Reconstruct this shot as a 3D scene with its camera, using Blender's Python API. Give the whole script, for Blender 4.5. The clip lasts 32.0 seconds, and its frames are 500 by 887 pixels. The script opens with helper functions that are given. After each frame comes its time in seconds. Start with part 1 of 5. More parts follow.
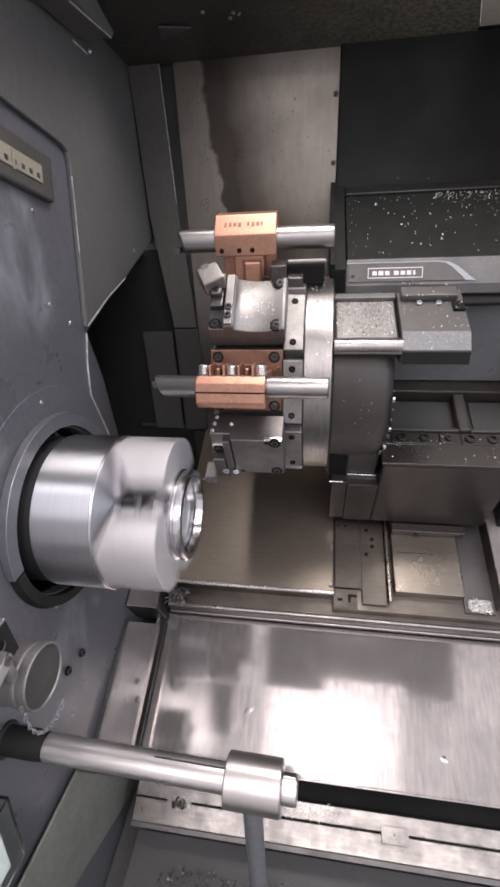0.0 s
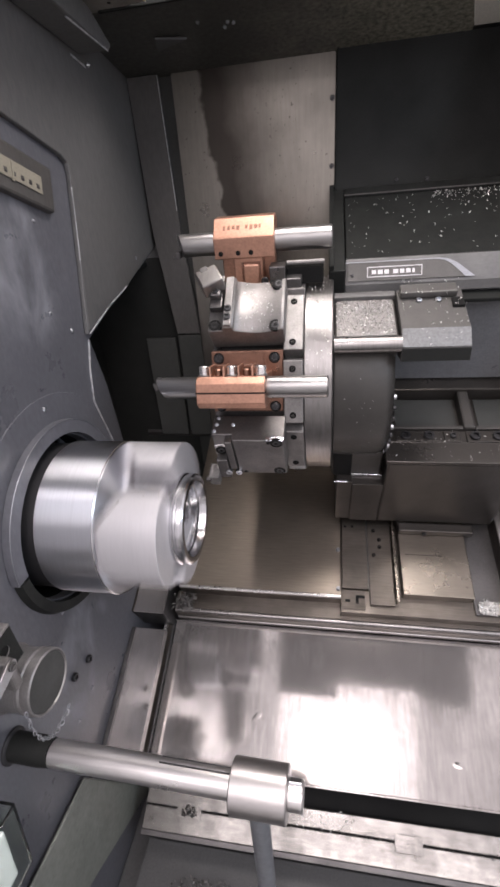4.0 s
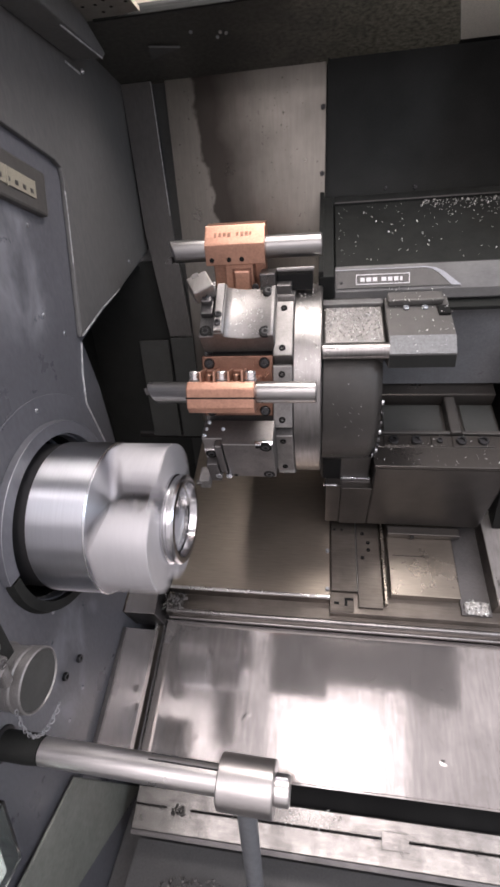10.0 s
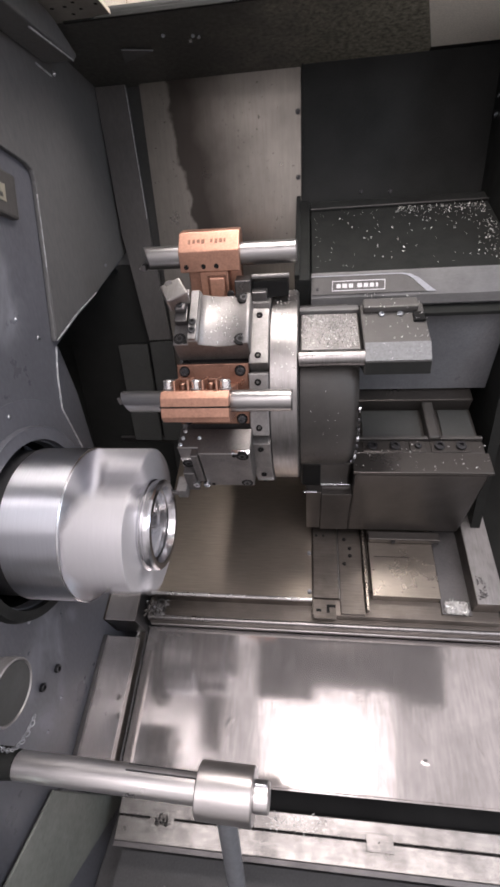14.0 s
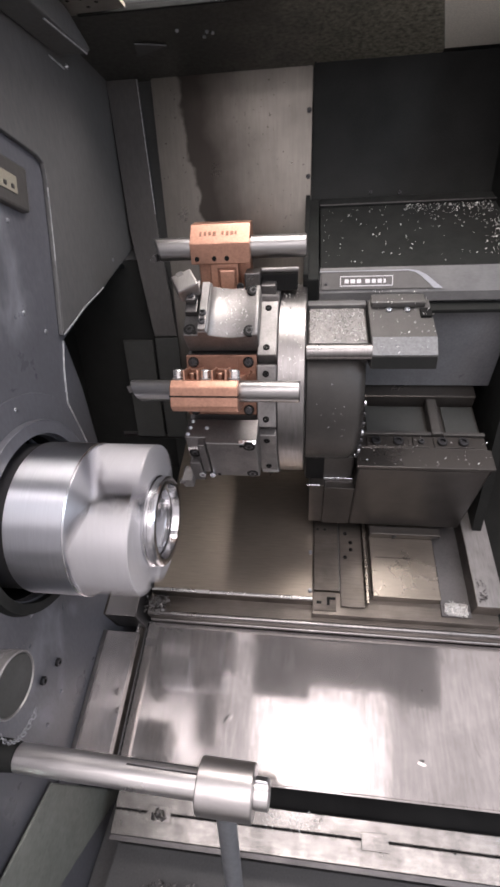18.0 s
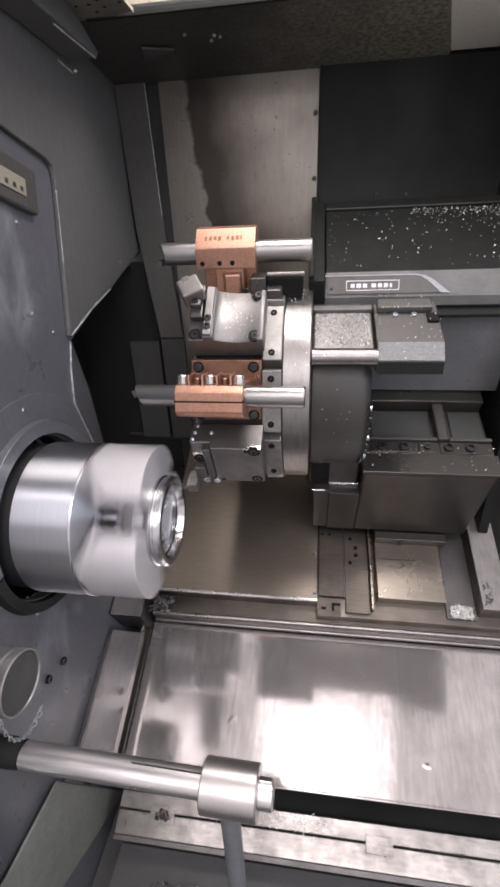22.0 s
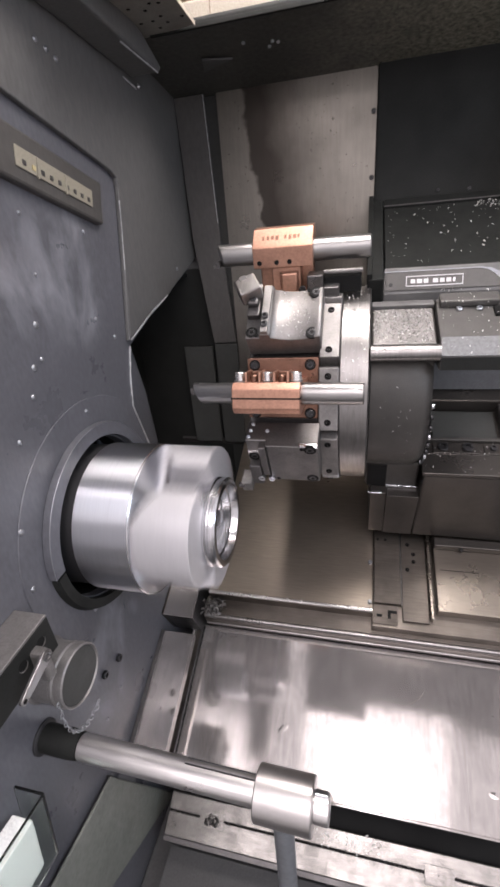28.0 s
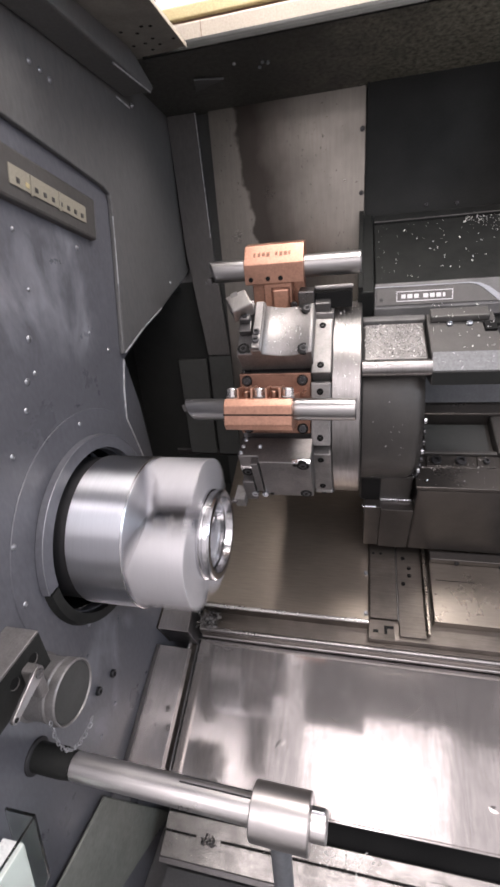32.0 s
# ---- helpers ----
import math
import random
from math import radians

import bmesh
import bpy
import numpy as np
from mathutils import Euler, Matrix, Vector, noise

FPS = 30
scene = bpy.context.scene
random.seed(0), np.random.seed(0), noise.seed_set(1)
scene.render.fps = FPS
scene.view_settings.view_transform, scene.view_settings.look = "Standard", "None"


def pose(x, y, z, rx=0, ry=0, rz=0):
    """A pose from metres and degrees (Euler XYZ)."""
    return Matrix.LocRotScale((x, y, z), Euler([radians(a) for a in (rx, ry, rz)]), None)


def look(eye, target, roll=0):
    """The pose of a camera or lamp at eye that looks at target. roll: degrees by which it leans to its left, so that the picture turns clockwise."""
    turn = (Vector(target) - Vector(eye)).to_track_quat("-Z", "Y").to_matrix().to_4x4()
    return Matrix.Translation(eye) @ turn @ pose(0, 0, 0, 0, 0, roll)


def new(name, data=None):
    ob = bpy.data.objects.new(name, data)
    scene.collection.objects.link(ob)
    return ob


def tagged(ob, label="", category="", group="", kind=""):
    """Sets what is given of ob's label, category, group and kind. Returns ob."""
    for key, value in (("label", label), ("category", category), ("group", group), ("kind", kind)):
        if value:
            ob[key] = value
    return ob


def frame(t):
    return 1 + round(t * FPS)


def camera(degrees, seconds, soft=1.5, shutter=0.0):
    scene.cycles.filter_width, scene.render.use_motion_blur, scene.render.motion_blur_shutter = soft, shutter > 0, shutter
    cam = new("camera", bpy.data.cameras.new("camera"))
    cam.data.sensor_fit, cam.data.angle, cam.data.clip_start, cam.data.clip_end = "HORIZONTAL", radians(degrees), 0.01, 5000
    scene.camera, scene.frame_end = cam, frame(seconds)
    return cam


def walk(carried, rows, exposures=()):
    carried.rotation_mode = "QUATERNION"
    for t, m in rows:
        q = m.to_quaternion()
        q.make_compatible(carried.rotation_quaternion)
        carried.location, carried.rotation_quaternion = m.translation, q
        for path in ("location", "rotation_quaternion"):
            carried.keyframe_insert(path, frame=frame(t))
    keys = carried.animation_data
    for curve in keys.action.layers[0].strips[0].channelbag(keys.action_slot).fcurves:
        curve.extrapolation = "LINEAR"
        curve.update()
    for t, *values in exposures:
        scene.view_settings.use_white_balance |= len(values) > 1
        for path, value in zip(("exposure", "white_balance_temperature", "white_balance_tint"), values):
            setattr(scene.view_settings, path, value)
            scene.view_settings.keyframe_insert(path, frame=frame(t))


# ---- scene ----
# The spindle axis is the x axis; x = 0 is the headstock wall, z is up, y leads into the machine.
PATH = [
    (0, (0.422, -0.565, 0.438), (0.128, 1.18, -0.493), -2.7),
    (0.5, (0.42, -0.564, 0.435), (0.112, 1.182, -0.491), -3.3),
    (1, (0.425, -0.562, 0.435), (0.096, 1.181, -0.487), -3.9),
    (1.5, (0.428, -0.561, 0.431), (0.083, 1.184, -0.483), -4.5),
    (2, (0.431, -0.562, 0.43), (0.073, 1.185, -0.476), -5.0),
    (2.5, (0.429, -0.561, 0.431), (0.068, 1.186, -0.472), -5.1),
    (3, (0.429, -0.561, 0.43), (0.073, 1.189, -0.47), -5.0),
    (3.5, (0.434, -0.563, 0.431), (0.085, 1.187, -0.472), -4.7),
    (5.5, (0.437, -0.566, 0.435), (0.123, 1.189, -0.471), -3.7),
    (6, (0.438, -0.565, 0.43), (0.127, 1.191, -0.474), -3.6),
    (6.5, (0.437, -0.566, 0.431), (0.125, 1.19, -0.474), -3.6),
    (7, (0.436, -0.567, 0.429), (0.126, 1.188, -0.477), -3.4),
    (7.5, (0.437, -0.568, 0.433), (0.125, 1.185, -0.478), -3.5),
    (8, (0.438, -0.569, 0.432), (0.125, 1.187, -0.474), -3.6),
    (8.5, (0.438, -0.568, 0.431), (0.125, 1.187, -0.476), -3.6),
    (9, (0.439, -0.572, 0.432), (0.125, 1.185, -0.469), -3.6),
    (9.5, (0.433, -0.576, 0.433), (0.123, 1.183, -0.467), -3.4),
    (10, (0.443, -0.575, 0.437), (0.133, 1.185, -0.46), -3.7),
    (10.5, (0.46, -0.575, 0.443), (0.162, 1.188, -0.454), -4.4),
    (11, (0.456, -0.576, 0.442), (0.175, 1.192, -0.449), -4.3),
    (11.5, (0.455, -0.576, 0.444), (0.19, 1.198, -0.442), -4.1),
    (12, (0.454, -0.571, 0.438), (0.197, 1.206, -0.444), -3.8),
    (12.5, (0.455, -0.57, 0.44), (0.201, 1.208, -0.442), -3.8),
    (13, (0.458, -0.569, 0.434), (0.205, 1.207, -0.45), -3.6),
    (13.5, (0.453, -0.57, 0.436), (0.198, 1.205, -0.45), -3.7),
    (14, (0.458, -0.57, 0.436), (0.206, 1.204, -0.453), -3.6),
    (14.5, (0.461, -0.566, 0.435), (0.209, 1.206, -0.458), -3.5),
    (16.5, (0.452, -0.567, 0.435), (0.213, 1.203, -0.464), -2.4),
    (17, (0.449, -0.57, 0.436), (0.207, 1.2, -0.463), -2.3),
    (17.5, (0.449, -0.571, 0.438), (0.2, 1.199, -0.46), -2.4),
    (18, (0.447, -0.572, 0.437), (0.2, 1.199, -0.46), -2.3),
    (18.5, (0.447, -0.572, 0.436), (0.198, 1.199, -0.458), -2.2),
    (19, (0.449, -0.572, 0.436), (0.196, 1.198, -0.46), -2.1),
    (19.5, (0.448, -0.573, 0.435), (0.195, 1.198, -0.459), -2.0),
    (20, (0.45, -0.573, 0.437), (0.189, 1.197, -0.456), -2.2),
    (20.5, (0.446, -0.572, 0.436), (0.187, 1.199, -0.456), -2.2),
    (21, (0.448, -0.572, 0.435), (0.183, 1.199, -0.454), -2.3),
    (21.5, (0.447, -0.573, 0.436), (0.181, 1.198, -0.454), -2.4),
    (22, (0.447, -0.575, 0.436), (0.177, 1.197, -0.452), -2.4),
    (22.5, (0.446, -0.576, 0.436), (0.175, 1.197, -0.45), -2.4),
    (23, (0.447, -0.576, 0.437), (0.175, 1.198, -0.446), -2.5),
    (23.5, (0.446, -0.573, 0.437), (0.171, 1.203, -0.442), -2.5),
    (24, (0.445, -0.57, 0.437), (0.173, 1.205, -0.443), -2.4),
    (24.5, (0.445, -0.572, 0.436), (0.173, 1.204, -0.442), -2.5),
    (25, (0.446, -0.574, 0.437), (0.175, 1.204, -0.439), -2.4),
    (25.5, (0.446, -0.574, 0.438), (0.175, 1.204, -0.436), -2.4),
    (27.5, (0.433, -0.574, 0.425), (-0.02, 1.178, -0.427), -4.6),
    (28, (0.434, -0.575, 0.424), (-0.048, 1.174, -0.419), -4.8),
    (28.5, (0.436, -0.574, 0.425), (-0.052, 1.176, -0.412), -4.9),
    (29, (0.438, -0.574, 0.425), (-0.055, 1.181, -0.398), -5.1),
    (29.5, (0.438, -0.575, 0.425), (-0.052, 1.184, -0.392), -5.2),
    (30, (0.439, -0.576, 0.426), (-0.047, 1.188, -0.383), -5.2),
    (30.5, (0.437, -0.576, 0.427), (-0.043, 1.191, -0.377), -5.2),
    (31, (0.438, -0.577, 0.427), (-0.038, 1.193, -0.373), -5.2),
    (31.5, (0.437, -0.577, 0.429), (-0.031, 1.195, -0.371), -5.1),
    (32, (0.438, -0.575, 0.426), (-0.027, 1.198, -0.374), -5.0),
]
cam = camera(58.9, 32.0, soft=3.0, shutter=0.22)
walk(cam, [(t, look(e, g, r)) for t, e, g, r in PATH], ((0, 0.07), (25, 0.09), (28, 0.16), (32, 0.13)))

SLOPE = 26.0
SL = Matrix.Rotation(radians(SLOPE), 4, "X")      # slant frame: x, u up the bed, v off the bed
ID = Matrix.Identity(4)

# ---- light ----
world = bpy.data.worlds.new("workshop")
scene.world = world
world.use_nodes = True
world.node_tree.nodes["Background"].inputs[0].default_value = (1.0, 0.918, 0.955, 1)
world.node_tree.nodes["Background"].inputs[1].default_value = 0.98


def area(name, m, sx, sy, power, color=(1, 1, 1)):
    d = bpy.data.lights.new(name, "AREA")
    d.shape, d.size, d.size_y, d.energy, d.color = "RECTANGLE", sx, sy, power, color
    ob = new(name, d)
    ob.matrix_world = m
    return ob


# lamps above the open roof and before the open door, with added unseen fills
area("roof_lamp", look((0.48, 0.14, 1.15), (0.42, 0.06, 0)), 0.85, 0.36, 13.0, (1.0, 0.91, 0.875))
area("aisle_panel", look((0.60, -1.12, 2.25), (0.60, -1.12, 0)), 1.02, 1.05, 4.4, (1.0, 0.905, 0.925))
area("aisle_lamp_and_fill", look((0.57, -1.22, 2.2), (0.57, -1.22, 0)), 0.54, 0.40, 14, (1.0, 0.905, 0.925))
# unseen broad fill, added to brighten the chuck's lower front and what faces the door
area("hall_fill", look((0.5, -3.9, 3.2), (0.5, -0.6, 0.3)), 4.5, 3.0, 105, (1.0, 0.905, 0.925))
# unseen bluish fill from the right, added to lift wall and tint chuck
area("aisle_lamp_and_fill", look((2.2, -1.0, 1.15), (0.1, -0.05, -0.1)), 0.5, 0.9, 15, (0.72, 0.84, 1.0))

# ---- materials ----
def mat(name, color, rough=0.5, metal=0.0, dirt=0.35, dark=0.45, grain=(60, 60, 60), blot=7.0, bump=0.15, spread=0.12, vary=0.0, fleck=0.35):
    """A surface with fine grain, larger stains and uneven gloss, in metres of the object."""
    m = bpy.data.materials.new(name)
    m.use_nodes = True
    nt = m.node_tree
    b = nt.nodes["Principled BSDF"]
    b.inputs["Metallic"].default_value = metal
    tc = nt.nodes.new("ShaderNodeTexCoord")
    mp = nt.nodes.new("ShaderNodeMapping")
    mp.inputs["Scale"].default_value = grain
    nt.links.new(tc.outputs["Object"], mp.inputs["Vector"])
    fine = nt.nodes.new("ShaderNodeTexNoise")
    fine.inputs["Scale"].default_value, fine.inputs["Detail"].default_value = 6.0, 6.0
    nt.links.new(mp.outputs["Vector"], fine.inputs["Vector"])
    big = nt.nodes.new("ShaderNodeTexNoise")
    big.inputs["Scale"].default_value, big.inputs["Detail"].default_value, big.inputs["Roughness"].default_value = blot, 8.0, 0.65
    nt.links.new(tc.outputs["Object"], big.inputs["Vector"])
    ramp = nt.nodes.new("ShaderNodeValToRGB")
    ramp.color_ramp.elements[0].position, ramp.color_ramp.elements[1].position = 0.38, 0.68
    nt.links.new(big.outputs["Fac"], ramp.inputs["Fac"])
    mix = nt.nodes.new("ShaderNodeMix")
    mix.data_type = "RGBA"
    mix.inputs["A"].default_value = (*color, 1)
    mix.inputs["B"].default_value = (*[c * (1 - dark) for c in color], 1)
    sc = nt.nodes.new("ShaderNodeMath")
    sc.operation = "MULTIPLY"
    sc.inputs[1].default_value = dirt
    nt.links.new(ramp.outputs["Color"], sc.inputs[0])
    nt.links.new(sc.outputs[0], mix.inputs["Factor"])
    fx = nt.nodes.new("ShaderNodeMix")
    fx.data_type, fx.blend_type = "RGBA", "MULTIPLY"
    fx.inputs["Factor"].default_value = fleck
    nt.links.new(mix.outputs["Result"], fx.inputs["A"])
    fr = nt.nodes.new("ShaderNodeMapRange")
    fr.inputs["From Min"].default_value, fr.inputs["From Max"].default_value = 0.3, 0.7
    fr.inputs["To Min"].default_value, fr.inputs["To Max"].default_value = 0.55, 1.25
    nt.links.new(fine.outputs["Fac"], fr.inputs["Value"])
    nt.links.new(fr.outputs["Result"], fx.inputs["B"])
    out = fx.outputs["Result"]
    if vary:
        oi = nt.nodes.new("ShaderNodeObjectInfo")
        hs = nt.nodes.new("ShaderNodeHueSaturation")
        vr = nt.nodes.new("ShaderNodeMapRange")
        vr.inputs["To Min"].default_value, vr.inputs["To Max"].default_value = 1 - vary, 1 + vary
        nt.links.new(oi.outputs["Random"], vr.inputs["Value"])
        nt.links.new(vr.outputs["Result"], hs.inputs["Value"])
        nt.links.new(out, hs.inputs["Color"])
        out = hs.outputs["Color"]
    nt.links.new(out, b.inputs["Base Color"])
    rr = nt.nodes.new("ShaderNodeMapRange")
    rr.inputs["From Min"].default_value, rr.inputs["From Max"].default_value = 0.3, 0.7
    rr.inputs["To Min"].default_value, rr.inputs["To Max"].default_value = max(rough - spread, 0.03), min(rough + spread, 1)
    nt.links.new(big.outputs["Fac"], rr.inputs["Value"])
    nt.links.new(rr.outputs["Result"], b.inputs["Roughness"])
    if bump:
        bp = nt.nodes.new("ShaderNodeBump")
        bp.inputs["Strength"].default_value, bp.inputs["Distance"].default_value = bump, 0.0008
        nt.links.new(fine.outputs["Fac"], bp.inputs["Height"])
        nt.links.new(bp.outputs["Normal"], b.inputs["Normal"])
    return m


def waves(m, scale, height):
    """Slight hollows and swells of thin sheet."""
    nt = m.node_tree
    b = nt.nodes["Principled BSDF"]
    tc = nt.nodes.new("ShaderNodeTexCoord")
    nz = nt.nodes.new("ShaderNodeTexNoise")
    nz.inputs["Scale"].default_value, nz.inputs["Detail"].default_value, nz.inputs["Distortion"].default_value = scale, 2.0, 0.4
    nt.links.new(tc.outputs["Object"], nz.inputs["Vector"])
    bp = nt.nodes.new("ShaderNodeBump")
    bp.inputs["Strength"].default_value, bp.inputs["Distance"].default_value = 1.0, height
    nt.links.new(nz.outputs["Fac"], bp.inputs["Height"])
    old = b.inputs["Normal"].links
    if old:
        nt.links.new(old[0].from_socket, bp.inputs["Normal"])
    nt.links.new(bp.outputs["Normal"], b.inputs["Normal"])


FLOOR = mat("floor_steel", (0.56, 0.525, 0.51), 0.09, 0.76, 0.8, 0.35, (26, 3, 26), 9.0, 0.008, 0.04, fleck=0.26)
LEDGE = mat("dirty_ledge_steel", (0.40, 0.38, 0.36), 0.22, 0.76, 1.0, 0.5, (5, 30, 30), 16.0, 0.03, 0.06, fleck=0.35)
PAN = mat("oily_pan_steel", (0.285, 0.245, 0.205), 0.31, 0.85, 0.35, 0.3, (4, 60, 60), 6.0, 0.03, 0.05, fleck=0.25)
BEDWAY = mat("bed_way_steel", (0.152, 0.135, 0.12), 0.42, 1, 0.7, 0.45, (4, 60, 60), 9.0, 0.06)
WAYPL = mat("oily_way_plate", (0.225, 0.20, 0.172), 0.30, 0.9, 0.4, 0.3, (6, 60, 60), 8.0, 0.05, 0.06, fleck=0.2)
WALL = mat("blue_grey_paint", (0.086, 0.088, 0.100), 0.34, 0, 0.45, -0.6, (30, 30, 14), 6.0, 0.05, 0.10)
# same wall paint, made lighter and neutral for the light falling higher up
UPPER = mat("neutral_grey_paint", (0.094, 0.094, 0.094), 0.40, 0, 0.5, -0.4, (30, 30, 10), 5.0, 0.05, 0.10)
DARKWALL = mat("dark_grey_paint", (0.085, 0.085, 0.087), 0.5, 0, 0.5, 0.4, (40, 40, 40), 6.0, 0.05)
OLIVE = mat("grey_green_paint", (0.19, 0.20, 0.18), 0.5, 0, 0.6, 0.45, (20, 20, 20), 5.0, 0.08)
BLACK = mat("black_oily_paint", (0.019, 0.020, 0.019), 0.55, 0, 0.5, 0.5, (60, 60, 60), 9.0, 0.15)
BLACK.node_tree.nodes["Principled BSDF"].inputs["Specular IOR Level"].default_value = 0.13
POSTPAINT = mat("dark_corner_paint", (0.058, 0.055, 0.053), 0.5, 0, 0.6, -0.35, (40, 40, 12), 9.0, 0.05)
# dark of shaded recesses put into the colour; also the dull hose cap
PITDARK = mat("dull_recess_shade_and_cap", (0.036, 0.038, 0.036), 0.55, 0, 0.5, 0.4, (40, 40, 40), 8.0, 0.05)
HOLE = mat("dark_hole", (0.011, 0.011, 0.011), 0.7, 0, 0.2, 0.4)
HOLE.node_tree.nodes["Principled BSDF"].inputs["Specular IOR Level"].default_value = 0.1
SPECK = mat("speckled_black_coat", (0.36, 0.34, 0.27), 0.5, 0, 1.0, 0.85, (60, 60, 60), 110.0, 0.5)
COPPER = mat("bronze_coloured_steel", (0.51, 0.288, 0.208), 0.40, 0.85, 0.4, 0.35, (40, 40, 40), 25.0, 0.1)
# darker copy of the bronze, for parts that lie in shadow
SHADEBRONZE = mat("shade_dark_bronze", (0.24, 0.135, 0.098), 0.36, 0.85, 0.7, 0.5, (50, 50, 50), 30.0, 0.2)
# mounts carry the shadow under the tool blocks as a darker colour
MOUNT = mat("dark_steel_with_mount_shade", (0.11, 0.105, 0.105), 0.34, 0.85, 0.6, 0.5, (60, 60, 60), 18.0, 0.15)
POST = mat("grey_post_paint", (0.17, 0.18, 0.195), 0.4, 0.2, 0.4, 0.35, (20, 20, 20), 12.0, 0.05)
ETCH = mat("etched_bronze", (0.22, 0.12, 0.085), 0.5, 0.6, 0.4, 0.4, (90, 90, 90), 40.0, 0.1)
HOSEST = mat("grey_coupling_steel", (0.25, 0.243, 0.24), 0.45, 0.6, 0.5, 0.4, (60, 60, 60), 22.0, 0.2)
TOOLST = mat("tool_block_steel", (0.275, 0.265, 0.26), 0.56, 0.9, 0.5, 0.45, (60, 60, 60), 22.0, 0.35)
FLANGE = mat("turned_flange_steel", (0.32, 0.308, 0.303), 0.36, 1, 0.5, 0.4, (60, 6, 6), 14.0, 0.1)
DARKST = mat("dark_phosphate_steel", (0.13, 0.125, 0.125), 0.42, 0.8, 0.5, 0.4, (60, 60, 60), 18.0, 0.15)
GROUND = mat("ground_steel", (0.76, 0.74, 0.73), 0.26, 0.9, 0.3, 0.3, (4, 60, 60), 20.0, 0.03, 0.06)
ROD = mat("worn_rod_steel", (0.66, 0.64, 0.635), 0.32, 0.92, 0.4, 0.3, (3, 60, 60), 10.0, 0.05, 0.08, fleck=0.25)
OILST = mat("oily_block_steel", (0.19, 0.183, 0.18), 0.46, 0.9, 0.5, 0.45, (60, 60, 60), 22.0, 0.3)
COLLAR = mat("satin_collar_steel", (0.50, 0.48, 0.475), 0.35, 0.95, 0.3, 0.2, (20, 60, 60), 12.0, 0.02, 0.05, fleck=0.1)
SATIN = mat("satin_rod_steel", (0.36, 0.353, 0.35), 0.32, 0.95, 0.3, 0.25, (4, 60, 60), 14.0, 0.03, 0.06, fleck=0.2)
GUARD = mat("slate_guard_paint", (0.105, 0.108, 0.118), 0.42, 0.1, 0.5, 0.35, (60, 60, 60), 8.0, 0.08)
CHUCK = mat("turned_chuck_steel", (0.65, 0.665, 0.71), 0.37, 1.0, 0.25, 0.25, (120, 6, 6), 6.0, 0.03, 0.04, fleck=0.2)
JAW = mat("milled_jaw_steel", (0.60, 0.59, 0.61), 0.40, 0.45, 0.3, 0.2, (60, 60, 60), 20.0, 0.05)
MIRROR = mat("polished_ring_steel", (0.58, 0.58, 0.60), 0.22, 1, 0.2, 0.3, (200, 4, 4), 20.0, 0.02, 0.03)
CAST = mat("oily_cast_iron", (0.066, 0.062, 0.058), 0.40, 0.35, 0.6, 0.5, (110, 110, 110), 10.0, 0.7)
SLATE = mat("slate_cover_paint", (0.145, 0.15, 0.16), 0.38, 0.1, 0.6, 0.4, (40, 40, 40), 9.0, 0.08)
SADDLE = mat("dark_saddle_steel", (0.072, 0.066, 0.061), 0.36, 0.7, 0.6, 0.5, (60, 60, 60), 6.0, 0.12)
PLATE = mat("grey_guard_paint", (0.135, 0.133, 0.132), 0.45, 0.2, 0.8, 0.4, (20, 60, 60), 14.0, 0.06, fleck=0.2)
CASTAL = mat("speckled_cast_grey", (0.19, 0.195, 0.20), 0.5, 0.3, 0.8, 0.35, (60, 60, 60), 190.0, 0.5)
MOTOR = mat("grey_cast_cover", (0.10, 0.096, 0.092), 0.45, 0.3, 0.6, 0.4, (120, 120, 120), 20.0, 0.35)
CHIP = mat("bright_chips", (0.88, 0.87, 0.85), 0.3, 0.4, 0.2, 0.3, (60, 60, 60), 40, 0.0, 0.1)
BOLT = mat("blackened_bolt", (0.06, 0.06, 0.063), 0.38, 0.8, 0.3, 0.3, vary=0.2)
RIVET = mat("bright_rivet", (0.62, 0.64, 0.68), 0.28, 1, 0.2, 0.3)
STUD = mat("dull_stud_steel", (0.30, 0.31, 0.33), 0.38, 0.8, 0.3, 0.3)
PERF = mat("beige_grey_sheet", (0.27, 0.26, 0.235), 0.45, 0.3, 0.6, 0.4, (40, 40, 40), 14.0, 0.05, fleck=0.2)
WORN = mat("worn_bare_edge", (0.60, 0.61, 0.63), 0.45, 0.2, 0.9, 0.7, (30, 30, 30), 60.0, 0.1)
PANEL = mat("cream_panel_paint", (0.84, 0.80, 0.71), 0.45, 0, 0.3, 0.2)
RUST = mat("brown_primer", (0.16, 0.10, 0.065), 0.5, 0, 0.4, 0.4)
BEIGE = mat("beige_rail_paint", (0.42, 0.375, 0.31), 0.4, 0, 0.4, 0.3)
CREAM = mat("cream_paint", (0.48, 0.40, 0.22), 0.45, 0, 0.3, 0.2)
LED = mat("beige_led_board", (0.27, 0.25, 0.20), 0.4, 0, 0.2, 0.2)
WHITE = mat("white_plastic", (0.78, 0.78, 0.76), 0.4, 0, 0.2, 0.15)
RUBBER = mat("black_rubber", (0.02, 0.02, 0.022), 0.55, 0, 0.3, 0.3)
CONCRETE = mat("workshop_floor_coat", (0.30, 0.30, 0.29), 0.5, 0, 0.5, 0.4, (6, 6, 6), 2.0)
SHOPWALL = mat("workshop_wall_paint", (0.62, 0.62, 0.60), 0.6, 0, 0.3, 0.2, (3, 3, 3), 1.0)


